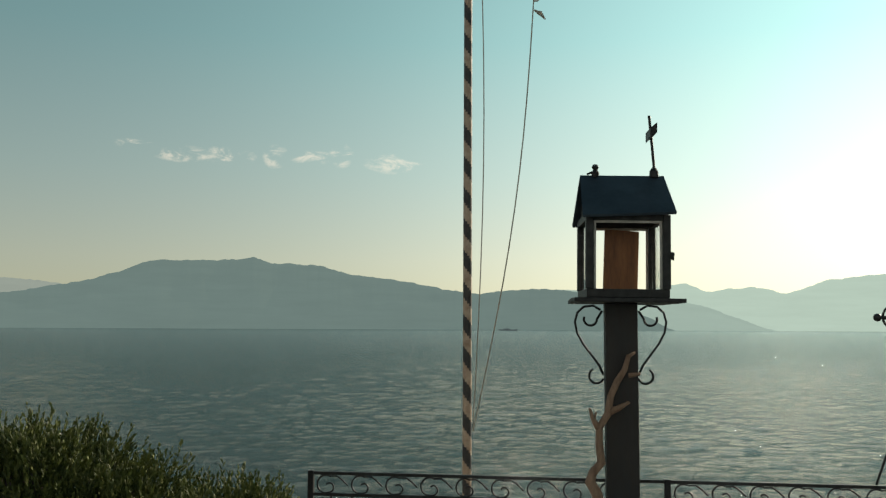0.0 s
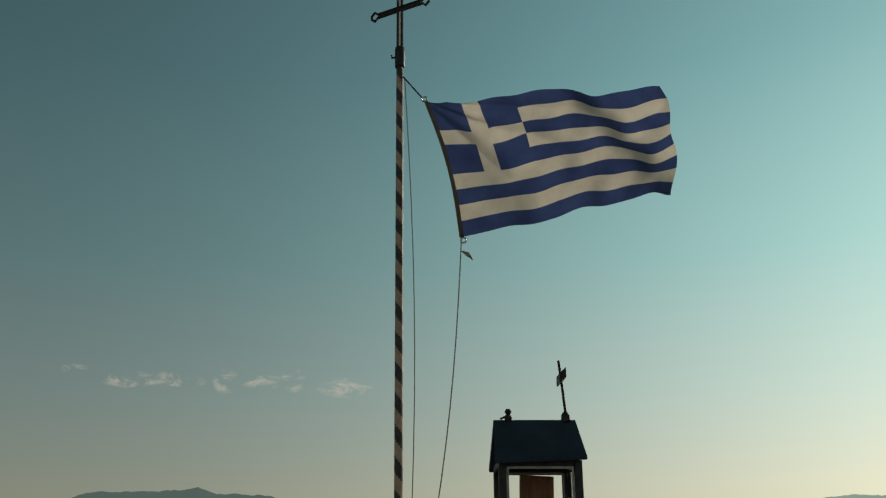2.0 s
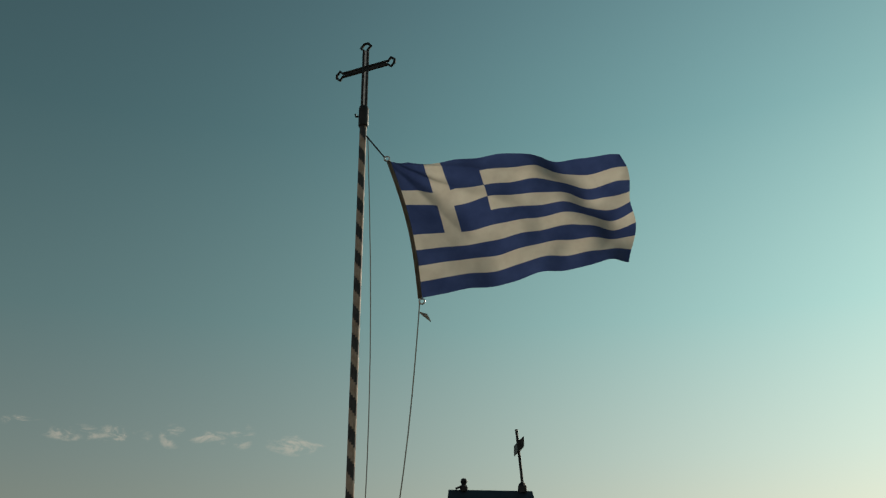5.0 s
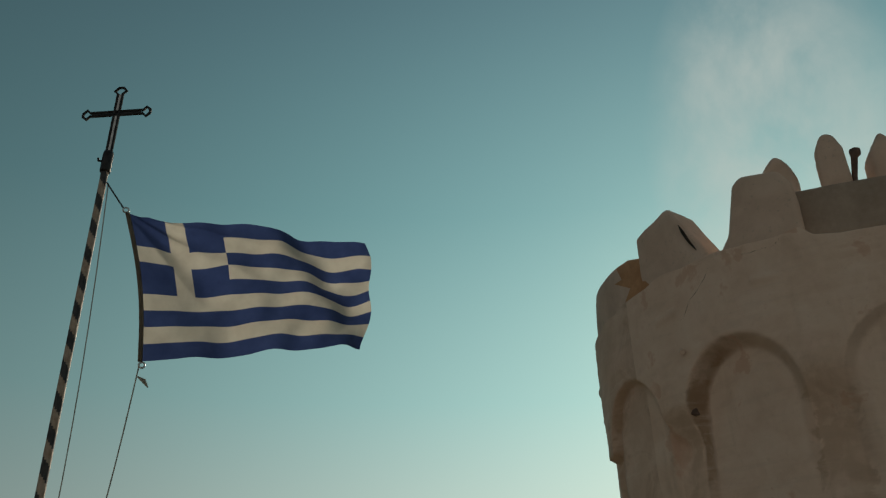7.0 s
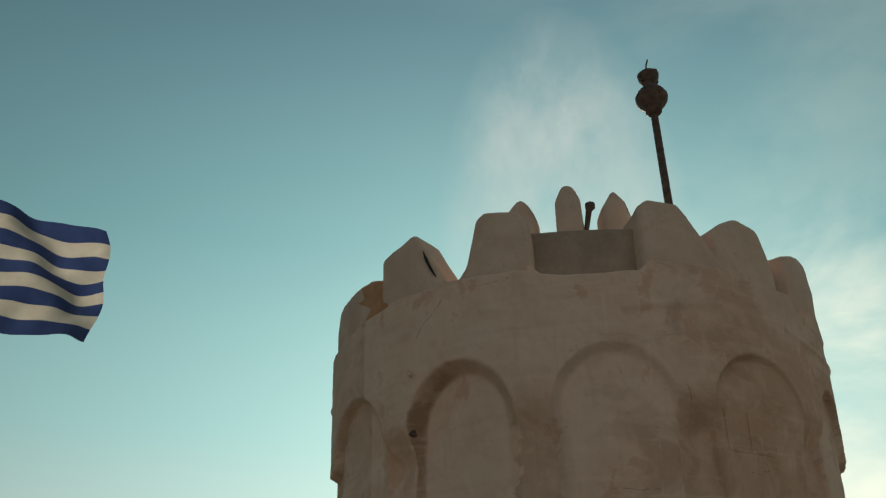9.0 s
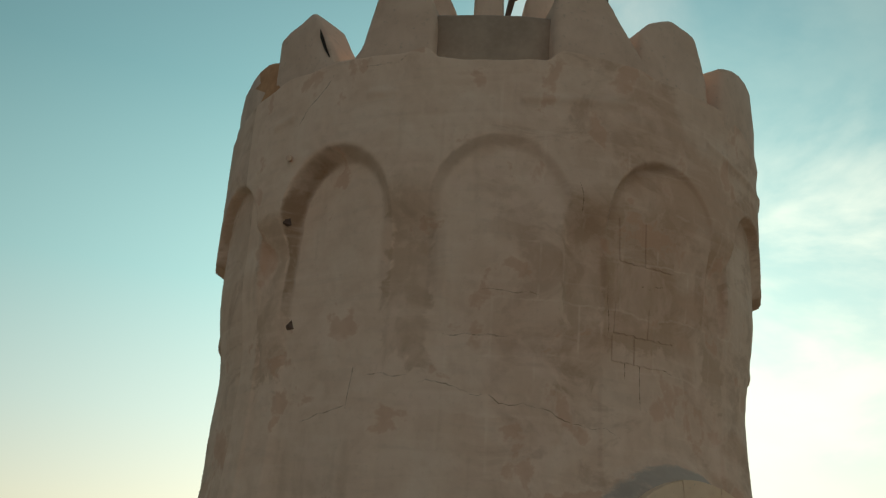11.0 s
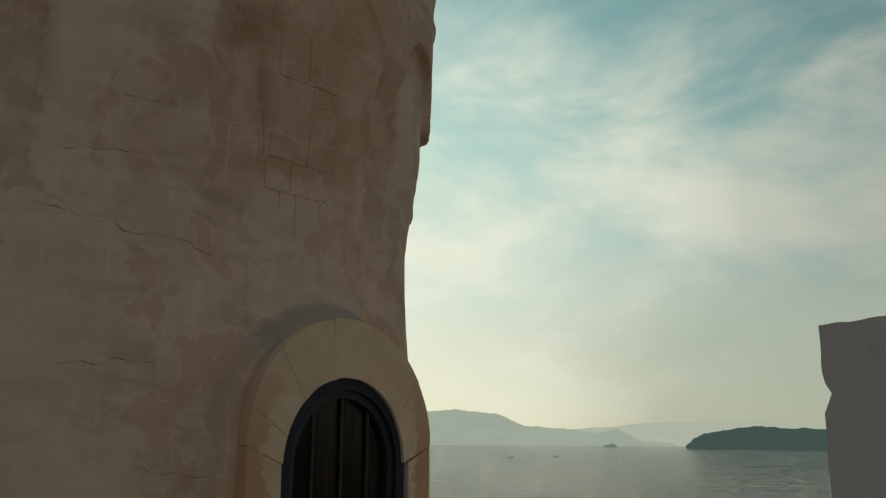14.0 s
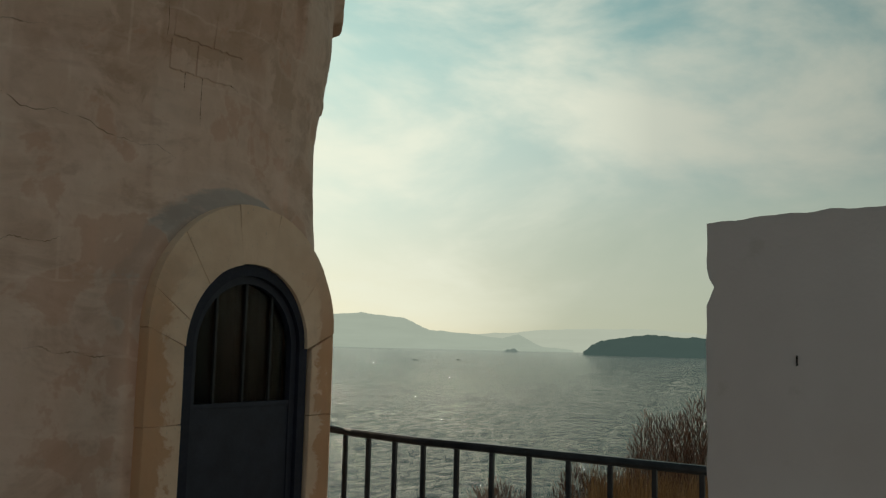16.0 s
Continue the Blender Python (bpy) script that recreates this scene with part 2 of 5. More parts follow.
    # flaked orange patches with pale rims near the door
    flake = n.math("ADD", n.noise(v, 2.3, 6, 0.6, 0.25), n.math("MULTIPLY", n.math("MULTIPLY", n.step(ang, -138.0, -112.0), n.math("SUBTRACT", 1.0, n.step(pz, 2.2, 3.3))), 0.09))
    base = n.mix(n.math("MULTIPLY", n.step(flake, 0.55, 0.60), 0.25), base, (0.90, 0.70, 0.58, 1))
    base = n.mix(n.math("MULTIPLY", n.step(flake, 0.60, 0.64), 0.48), base, (0.64, 0.36, 0.235, 1))
    base = n.mix(n.math("MULTIPLY", n.step(n.noise(v, 1.7, 5, 0.6, 0.5), 0.56, 0.66), 0.4), base, (0.88, 0.66, 0.55, 1))
    base = n.mix(n.math("MULTIPLY", n.step(fine, 0.58, 0.72), 0.12), base, (0.40, 0.26, 0.18, 1))
    # block courses that ghost through the wash
    flat = n.add("ShaderNodeCombineXYZ")
    sway = n.math("MULTIPLY", n.noise(v, 2.0, 4, 0.55), 0.22)
    n.link(n.math("MULTIPLY", ang, 0.0419), flat.inputs[0]), n.link(n.math("ADD", pz, sway), flat.inputs[1])
    block = n.add("ShaderNodeTexBrick")
    n.link(flat.outputs[0], block.inputs["Vector"])
    for key, value in (("Color1", (0, 0, 0, 1)), ("Color2", (0.55, 0.55, 0.55, 1)), ("Mortar", (1, 1, 1, 1)), ("Scale", 1.0), ("Mortar Size", 0.012), ("Mortar Smooth", 0.6), ("Bias", 0.0), ("Brick Width", 0.62), ("Row Height", 0.41)):
        block.inputs[key].default_value = value
    ghost = n.math("MULTIPLY", n.step(n.noise(v, 1.1, 4, 0.55), 0.40, 0.60), n.math("MULTIPLY_ADD", n.step(ang, -140.0, -118.0), 0.75, 0.25))
    base = n.mix(n.math("MULTIPLY", ghost, n.math("MULTIPLY", n.math("MULTIPLY", n.step(block.outputs["Color"], 0.6, 1.0), n.step(n.noise(v, 5.5, 5, 0.6), 0.42, 0.62)), 0.32)), base, (0.90, 0.72, 0.60, 1))
    base = n.mix(n.math("MULTIPLY", ghost, n.math("MULTIPLY", n.math("SUBTRACT", 0.6, block.outputs["Color"], clamp=True), 0.4)), base, (0.66, 0.40, 0.28, 1))
    grit = n.noise(v, 95, 4, 0.6)
    base = n.mix(n.math("MULTIPLY", n.step(grit, 0.60, 0.72), 0.15), base, (0.36, 0.24, 0.16, 1))
    n.link(base, p.inputs["Base Color"])
    p.inputs["Roughness"].default_value = 0.92
    h = n.math("ADD", n.math("MULTIPLY", mid, 0.6), n.math("ADD", n.math("MULTIPLY", fine, 0.25), n.math("MULTIPLY", grit, 0.10)))
    bump(n, p, h, 0.5, 0.013)


def merlon_plaster(n, p):
    v = n.coords()
    mid, fine = n.noise(v, 3.0, 6, 0.6, 0.4), n.noise(v, 26, 5)
    base = n.ramp(mid, [(0.3, (0.63, 0.45, 0.35)), (0.6, (0.75, 0.56, 0.45)), (0.8, (0.81, 0.63, 0.53))])
    n.link(n.mix(n.math("MULTIPLY", n.step(fine, 0.58, 0.72), 0.3), base, (0.33, 0.26, 0.2, 1)), p.inputs["Base Color"])
    p.inputs["Roughness"].default_value = 0.92
    bump(n, p, n.math("ADD", mid, n.math("MULTIPLY", fine, 0.25)), 0.5, 0.02)


def stone(n, p):
    v = n.coords()
    info = n.add("ShaderNodeObjectInfo")
    mid, fine = n.noise(v, 5, 6, 0.6), n.noise(v, 40, 4)
    base = n.ramp(mid, [(0.3, (0.77, 0.56, 0.39)), (0.7, (0.90, 0.70, 0.52))])
    base = n.mix(n.math("MULTIPLY", info.outputs["Random"], 0.25), base, (0.66, 0.49, 0.35, 1))
    base = n.mix(n.math("MULTIPLY", n.step(fine, 0.6, 0.75), 0.4), base, (0.36, 0.29, 0.22, 1))
    sep = n.add("ShaderNodeSeparateXYZ")
    n.link(v, sep.inputs[0])
    rise = n.math("MAXIMUM", n.math("SUBTRACT", sep.outputs[2], 1.68), 0.0)
    far = n.math("SQRT", n.math("ADD", n.math("MULTIPLY", sep.outputs[0], sep.outputs[0]), n.math("MULTIPLY", rise, rise)))
    outer = n.math("MULTIPLY", n.step(n.math("ADD", far, n.math("MULTIPLY", n.noise(v, 6, 6, 0.65, 0.6), 0.5)), 0.85, 0.90), n.math("SUBTRACT", 1.0, n.step(sep.outputs[2], 1.5, 2.3)))
    base = n.mix(n.math("MULTIPLY", outer, 0.8), base, (0.62, 0.33, 0.17, 1))
    blot = n.step(n.noise(v, 2.2, 6, 0.65, 0.4), 0.52, 0.68)
    base = n.mix(n.math("MULTIPLY", blot, 0.28), base, (0.46, 0.33, 0.23, 1))
    n.link(base, p.inputs["Base Color"])
    p.inputs["Roughness"].default_value = 0.88
    bump(n, p, n.math("ADD", mid, n.math("MULTIPLY", fine, 0.3)), 0.45, 0.012)


def whitewash(n, p):
    v = n.coords()
    big, mid, fine = n.noise(v, 1.3, 5), n.noise(v, 6, 6, 0.6), n.noise(v, 55, 4)
    base = n.ramp(big, [(0.3, (0.80, 0.685, 0.67)), (0.7, (0.90, 0.78, 0.765))])
    base = n.mix(n.math("MULTIPLY", n.step(mid, 0.60, 0.75), 0.25), base, (0.56, 0.47, 0.39, 1))
    n.link(base, p.inputs["Base Color"])
    p.inputs["Roughness"].default_value = 0.9
    bump(n, p, n.math("ADD", n.math("MULTIPLY", mid, 0.8), n.math("MULTIPLY", fine, 0.25)), 0.35, 0.012)


def water(n, p):
    b = n.noise(n.coords((1, 1.5, 1), at=(13, 5, 0)), 1.1, 4, 0.58, 0.3)
    c = n.noise(n.coords((1, 1.4, 1), at=(3, 31, 0)), 6.0, 4, 0.6)
    wind = n.noise(n.coords((1, 2.2, 1)), 0.022, 4, 0.55, 0.5)
    h = n.math("ADD", n.math("MULTIPLY", b, 0.5), n.math("MULTIPLY", c, 0.3))
    n.link(n.ramp(wind, [(0.3, (0.008, 0.030, 0.032)), (0.7, (0.013, 0.042, 0.044))]), p.inputs["Base Color"])
    n.link(n.ramp(wind, [(0.3, (0.05,) * 3), (0.7, (0.12,) * 3)]), p.inputs["Roughness"])
    p.inputs["IOR"].default_value = 1.24
    bump(n, p, h, 1.0, 0.75)


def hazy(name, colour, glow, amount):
    """Land far off; the haze of the lit air is put into its emission colour."""
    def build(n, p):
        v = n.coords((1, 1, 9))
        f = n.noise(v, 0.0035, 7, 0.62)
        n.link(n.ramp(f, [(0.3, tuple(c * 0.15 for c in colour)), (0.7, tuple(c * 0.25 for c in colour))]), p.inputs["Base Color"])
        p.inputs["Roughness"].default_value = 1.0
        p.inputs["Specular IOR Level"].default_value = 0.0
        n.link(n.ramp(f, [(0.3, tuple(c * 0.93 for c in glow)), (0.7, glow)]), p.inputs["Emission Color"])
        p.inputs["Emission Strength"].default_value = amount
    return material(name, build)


def leafy(name, dark, light, through_light=0.2):
    def build(n, p):
        g = n.add("ShaderNodeNewGeometry")
        n.link(n.ramp(g.outputs["Random Per Island"], [(0.0, dark), (1.0, light)]), p.inputs["Base Color"])
        p.inputs["Roughness"].default_value = 0.65
        p.inputs["Transmission Weight"].default_value = 0.0
        p.inputs["Subsurface Weight"].default_value = 0.0
        d = n.add("ShaderNodeBsdfTranslucent")
        d.inputs[0].default_value = (*[min(1, c * 1.6) for c in light], 1)
        m = n.add("ShaderNodeMixShader")
        m.inputs[0].default_value = through_light
        out = next(x for x in n.tree.nodes if x.bl_idname == "ShaderNodeOutputMaterial")
        n.link(p.outputs[0], m.inputs[1]), n.link(d.outputs[0], m.inputs[2]), n.link(m.outputs[0], out.inputs[0])
    return material(name, build)


def cloth(name, dark, light):
    def build(n, p):
        v = n.coords()
        f = n.noise(v, 5, 5)
        weave = n.noise(n.coords((1, 1, 1)), 160, 2)
        n.link(n.ramp(f, [(0.3, dark), (0.7, light)]), p.inputs["Base Color"])
        p.inputs["Roughness"].default_value = 0.85
        d = n.add("ShaderNodeBsdfTranslucent")
        n.link(n.ramp(f, [(0.3, dark), (0.7, light)]), d.inputs[0])
        m = n.add("ShaderNodeMixShader")
        m.inputs[0].default_value = 0.45
        out = next(x for x in n.tree.nodes if x.bl_idname == "ShaderNodeOutputMaterial")
        n.link(p.outputs[0], m.inputs[1]), n.link(d.outputs[0], m.inputs[2]), n.link(m.outputs[0], out.inputs[0])
        bump(n, p, weave, 0.2, 0.002)
    return material(name, build)


def glass(n, p):
    p.inputs["Base Color"].default_value = (0.95, 0.97, 0.96, 1)
    p.inputs["Roughness"].default_value = 0.03
    p.inputs["Transmission Weight"].default_value = 1.0
    p.inputs["IOR"].default_value = 1.45


M_PLASTER = material("old_plaster", plaster)
M_MERLON = material("merlon_plaster", merlon_plaster)
M_STONE = material("cut_stone", stone)
M_WHITE = material("whitewash", whitewash)
M_WATER = material("sea_water", water)
M_GLASS = material("glass", glass)


def dusty_glass(n, p):
    glass(n, p)
    p.inputs["Base Color"].default_value = (0.75, 0.68, 0.58, 1)
    p.inputs["IOR"].default_value = 1.2
    dirt = n.noise(n.coords(), 9, 5)
    n.link(n.ramp(dirt, [(0.3, (0.12,) * 3), (0.7, (0.20,) * 3)]), p.inputs["Roughness"])


M_DUSTY = material("dusty_glass", dusty_glass)
M_IRON = plain("black_iron", (0.015, 0.016, 0.018), (0.045, 0.045, 0.048), 20, 0.5, 0.6)
M_RUST = plain("rusty_iron", (0.07, 0.042, 0.032), (0.20, 0.125, 0.095), 14, 0.7, 0.1)
M_RAIL = plain("painted_rail", (0.018, 0.020, 0.024), (0.04, 0.042, 0.048), 12, 0.4, 0.4)
M_POST = plain("dark_painted_post", (0.009, 0.010, 0.014), (0.030, 0.022, 0.019), 5, 0.6, 0.0, stretch=(1, 1, 0.3))
M_ROOF = plain("dark_blue_sheet_metal", (0.012, 0.022, 0.036), (0.03, 0.045, 0.062), 8, 0.5, 0.3)
M_WOOD = plain("brown_wood", (0.15, 0.05, 0.016), (0.34, 0.135, 0.045), 7, 0.55, stretch=(3, 3, 0.5))
M_DRIFT = plain("driftwood", (0.15, 0.09, 0.06), (0.33, 0.22, 0.155), 16, 0.85, relief=0.6, depth=0.006, stretch=(1, 1, 0.4))
M_TRIM = plain("chalky_white_trim", (0.36, 0.34, 0.32), (0.56, 0.54, 0.50), 22, 0.8)
M_BLUE = plain("dark_blue_paint", (0.015, 0.019, 0.034), (0.026, 0.032, 0.052), 9, 0.6)
M_NAVY = plain("navy_frame_paint", (0.007, 0.010, 0.022), (0.014, 0.019, 0.040), 9, 0.7)
M_CRACK = plain("crack_dirt", (0.26, 0.15, 0.09), (0.42, 0.26, 0.17), 9, 0.95)
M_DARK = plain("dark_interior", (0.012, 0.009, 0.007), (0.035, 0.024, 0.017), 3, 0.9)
# cement grey, darkened further for the shadow the recessed parapet stands in
M_SHADED_CEMENT = plain("shaded_grey_cement", (0.36, 0.27, 0.21), (0.50, 0.385, 0.31), 3, 0.95, relief=0.5, depth=0.012)
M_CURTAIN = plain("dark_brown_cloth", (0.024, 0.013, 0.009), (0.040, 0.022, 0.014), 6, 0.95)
# plaster with the orange of warm bounced light put into its colour
M_OCHRE_LIT = plain("warm_lit_plaster", (0.44, 0.21, 0.10), (0.66, 0.36, 0.20), 3, 0.92, relief=0.5, depth=0.01)
M_ROPE = plain("white_rope", (0.30, 0.28, 0.25), (0.5, 0.48, 0.43), 60, 0.9)
M_FLAG_BLUE = cloth("blue_flag_cloth", (0.034, 0.056, 0.165), (0.054, 0.084, 0.230))
M_FLAG_WHITE = cloth("white_flag_cloth", (0.62, 0.56, 0.48), (0.76, 0.70, 0.61))
M_HOIST = cloth("tan_hoist_band", (0.20, 0.16, 0.12), (0.3, 0.25, 0.2))
M_POLE_LIGHT = plain("faded_white_pole_paint", (0.34, 0.24, 0.18), (0.52, 0.42, 0.34), 18, 0.6)
M_POLE_DARK = plain("dark_pole_paint", (0.02, 0.022, 0.03), (0.06, 0.058, 0.06), 18, 0.6)
M_STEEL = plain("bright_steel", (0.4, 0.4, 0.4), (0.65, 0.65, 0.65), 20, 0.35, 0.9)
M_NEEDLE = leafy("green_needles", (0.024, 0.040, 0.011), (0.165, 0.185, 0.042), 0.3)
M_BARK = plain("grey_bark", (0.06, 0.045, 0.035), (0.16, 0.12, 0.09), 20, 0.9)
M_TWIG = leafy("brown_twigs", (0.10, 0.052, 0.034), (0.27, 0.145, 0.09), 0.05)
M_GRASS = leafy("dry_grass", (0.20, 0.12, 0.05), (0.42, 0.28, 0.13), 0.2)
M_PAVING = plain("grey_paving", (0.28, 0.26, 0.23), (0.42, 0.39, 0.35), 2.5, 0.9, relief=0.4, depth=0.01)
M_EARTH = plain("dry_earth", (0.12, 0.085, 0.05), (0.26, 0.20, 0.12), 1.2, 0.95, relief=0.7, depth=0.05)
# haze is painted as emission: paler copies for land behind thicker air
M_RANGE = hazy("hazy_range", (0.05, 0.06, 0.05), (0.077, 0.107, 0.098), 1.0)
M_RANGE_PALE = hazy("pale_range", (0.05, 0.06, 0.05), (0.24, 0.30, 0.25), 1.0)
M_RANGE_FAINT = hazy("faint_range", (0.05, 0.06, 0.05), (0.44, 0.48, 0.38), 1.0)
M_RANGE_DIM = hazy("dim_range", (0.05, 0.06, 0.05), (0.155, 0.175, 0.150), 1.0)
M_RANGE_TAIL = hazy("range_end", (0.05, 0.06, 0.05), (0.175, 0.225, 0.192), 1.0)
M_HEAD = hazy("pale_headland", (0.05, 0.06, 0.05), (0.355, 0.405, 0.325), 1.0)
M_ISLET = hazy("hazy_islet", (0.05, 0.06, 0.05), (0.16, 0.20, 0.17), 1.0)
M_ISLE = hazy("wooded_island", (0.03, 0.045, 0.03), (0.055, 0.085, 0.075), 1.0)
M_SHIP = hazy("far_ship_haze", (0.1, 0.1, 0.1), (0.045, 0.06, 0.06), 0.7)


# ---- mesh helpers ----
def part(name, bm, mat, parent=None, label="", smooth=False):
    me = bpy.data.meshes.new(name)
    bm.to_mesh(me)
    bm.free()
    for m in (mat if isinstance(mat, (list, tuple)) else [mat]):
        me.materials.append(m)
    if smooth:
        me.polygons.foreach_set("use_smooth", [True] * len(me.polygons))
    ob = new(name, me)
    ob.parent = parent
    return tagged(ob, label)


def thing(name, label, category, m=None, group="", kind=""):
    ob = new(name)
    ob.empty_display_size = 0.1
    if m is not None:
        ob.matrix_world = m
    return tagged(ob, label, category, group, kind)


def box(bm, x0, x1, y0, y1, z0, z1, bevel=0.0):
    made = bmesh.ops.create_cube(bm, size=1.0)["verts"]
    for v in made:
        v.co = ((x0 + x1) / 2 + v.co.x * (x1 - x0), (y0 + y1) / 2 + v.co.y * (y1 - y0), (z0 + z1) / 2 + v.co.z * (z1 - z0))
    if bevel:
        edges = list({e for v in made for e in v.link_edges})
        bmesh.ops.bevel(bm, geom=edges, offset=bevel, segments=2, affect="EDGES", profile=0.6)
    return bm


def a_box(*dims, bevel=0.004):
    return box(bmesh.new(), *dims, bevel=bevel)


def tube(bm, points, radius, sides=8, closed=False):
    """A round bar along points; radius is one number or one a point."""
    pts = [Vector(p) for p in points]
    rad = radius if isinstance(radius, (list, tuple)) else [radius] * len(pts)
    rings, side = [], None
    for i, p in enumerate(pts):
        a = pts[(i - 1) % len(pts)] if closed or i else p
        b = pts[(i + 1) % len(pts)] if closed or i < len(pts) - 1 else p
        t = (b - a).normalized()
        side = t.orthogonal().normalized() if side is None else (side - t * side.dot(t)).normalized()
        up = t.cross(side)
        rings.append([bm.verts.new(p + (side * math.cos(k * math.tau / sides) + up * math.sin(k * math.tau / sides)) * rad[i]) for k in range(sides)])
    for i in range(len(rings) if closed else len(rings) - 1):
        r, s = rings[i], rings[(i + 1) % len(rings)]
        for k in range(sides):
            bm.faces.new((r[k], r[(k + 1) % sides], s[(k + 1) % sides], s[k]))
    if not closed:
        bm.faces.new(rings[0][::-1]), bm.faces.new(rings[-1])
    return bm


def bar(points, radius, sides=8, closed=False):
    return tube(bmesh.new(), points, radius, sides, closed)


def lathe(profile, sides=20, at=(0, 0, 0)):
    bm = bmesh.new()
    rings = [[bm.verts.new((at[0] + r * math.cos(k * math.tau / sides), at[1] + r * math.sin(k * math.tau / sides), at[2] + z)) for k in range(sides)] for r, z in profile]
    for r, s in zip(rings, rings[1:]):
        for k in range(sides):
            bm.faces.new((r[k], r[(k + 1) % sides], s[(k + 1) % sides], s[k]))
    bm.faces.new(rings[0][::-1]), bm.faces.new(rings[-1])
    return bm


def arc(cx, cz, r, a0, a1, n=16, y=0.0, squash=1.0):
    return [(cx + r * math.cos(radians(a0 + (a1 - a0) * i / n)), y, cz + r * squash * math.sin(radians(a0 + (a1 - a0) * i / n))) for i in range(n + 1)]


def spiral(cx, cz, r0, r1, a0, a1, n=24, y=0.0):
    pts = []
    for i in range(n + 1):
        f = i / n
        r, a = r0 + (r1 - r0) * f, radians(a0 + (a1 - a0) * f)
        pts.append((cx + r * math.cos(a), y, cz + r * math.sin(a)))
    return pts


def sheet(name, grid, mat, parent=None, label="", wrap=False, smooth=True):
    """A mesh from an array of rows x columns x 3."""
    rows, cols = grid.shape[:2]
    i, j = np.meshgrid(np.arange(rows - 1), np.arange(cols if wrap else cols - 1), indexing="ij")
    i, j = i.ravel(), j.ravel()
    k = (j + 1) % cols
    quads = np.stack([i * cols + j, i * cols + k, (i + 1) * cols + k, (i + 1) * cols + j], 1).astype(np.int32)
    me = bpy.data.meshes.new(name)
    me.vertices.add(rows * cols)
    me.vertices.foreach_set("co", grid.reshape(-1).astype(np.float32))
    me.loops.add(quads.size)
    me.loops.foreach_set("vertex_index", quads.ravel())
    me.polygons.add(len(quads))
    me.polygons.foreach_set("loop_start", np.arange(0, quads.size, 4, dtype=np.int32))
    me.polygons.foreach_set("use_smooth", np.full(len(quads), smooth))
    me.update(calc_edges=True)
    me.validate()
    for m in (mat if isinstance(mat, (list, tuple)) else [mat]):
        me.materials.append(m)
    ob = new(name, me)
    ob.parent = parent
    return tagged(ob, label)


def value_noise(x, y, seed, period=0):
    """Smooth noise over arrays, -1 to 1."""
    rng = np.random.RandomState(seed)
    table = rng.rand(64, 64) * 2 - 1
    xi, yi = np.floor(x).astype(int), np.floor(y).astype(int)
    fx, fy = x - xi, y - yi
    fx, fy = fx * fx * (3 - 2 * fx), fy * fy * (3 - 2 * fy)
    px = period or 64
    g = lambda a, b: table[(a % px) % 64, b % 64]
    return (g(xi, yi) * (1 - fx) + g(xi + 1, yi) * fx) * (1 - fy) + (g(xi, yi + 1) * (1 - fx) + g(xi + 1, yi + 1) * fx) * fy


def ease(x, lo, hi):
    t = np.clip((x - lo) / (hi - lo), 0, 1)
    return t * t * (3 - 2 * t)


def outline_block(points, y0, y1, bevel=0.03, rough=0.0, seed=0):
    """A block with the outline points (x, z), from y0 to y1, with worn edges."""
    bm = bmesh.new()
    front = bm.faces.new([bm.verts.new((x, y0, z)) for x, z in points])
    out = bmesh.ops.extrude_face_region(bm, geom=[front])
    bmesh.ops.translate(bm, vec=(0, y1 - y0, 0), verts=[v for v in out["geom"] if isinstance(v, bmesh.types.BMVert)])
    bmesh.ops.recalc_face_normals(bm, faces=bm.faces)
    if bevel:
        bmesh.ops.bevel(bm, geom=bm.edges[:], offset=bevel, segments=3, affect="EDGES", profile=0.5)
    if rough:
        bmesh.ops.triangulate(bm, faces=bm.faces)
        bmesh.ops.subdivide_edges(bm, edges=[e for e in bm.edges if e.calc_length() > 0.12], cuts=2, use_grid_fill=True)
        for v in bm.verts:
            v.co += noise.noise_vector(v.co * 3.1 + Vector((seed * 7.3, 0, 0))) * rough + noise.noise_vector(v.co * 9 + Vector((seed, 3, 0))) * rough * 0.3
    return bm


# ---- setting: ground, sea, far land ----
def ground_height(x, y):
    out = np.maximum(np.maximum(y - 7.2, x - 9.4), np.maximum(-x - 14, -y - 16))
    lumps = value_noise(x * 0.35 + 40, y * 0.35 + 40, 5) * 0.35 + value_noise(x * 1.1 + 40, y * 1.1 + 40, 6) * 0.12
    # the knoll under the tower stays level
    near_tower = np.hypot(x - 6.5, y - 7.42) - 3.6
    out = np.minimum(out, near_tower)
    fall = np.where(out > 0, -0.62 * out - 0.25 * np.minimum(out, 1.0), 0.0)
    return np.maximum(fall + lumps * np.clip(out, 0, 1), SEA - 2.5)


def span(a, b, fine_a, fine_b, coarse, fine):
    return np.unique(np.concatenate([np.arange(a, fine_a, coarse), np.arange(fine_a, fine_b, fine), np.arange(fine_b, b + 0.01, coarse)]))


gx, gy = np.meshgrid(span(-34, 32, -8, 18, 2.0, 0.3), span(-36, 30, -6, 18, 2.0, 0.3))
tagged(sheet("ground", np.stack([gx, gy, ground_height(gx, gy)], -1), M_EARTH), "dry earth knoll falling to the sea", "ground", kind="structure")
tagged(part("pavement", a_box(-7, 7.15, -9, 6.7, -0.3, 0.02, bevel=0.01), M_PAVING), "grey paved terrace beside the tower", "pavement", kind="structure")
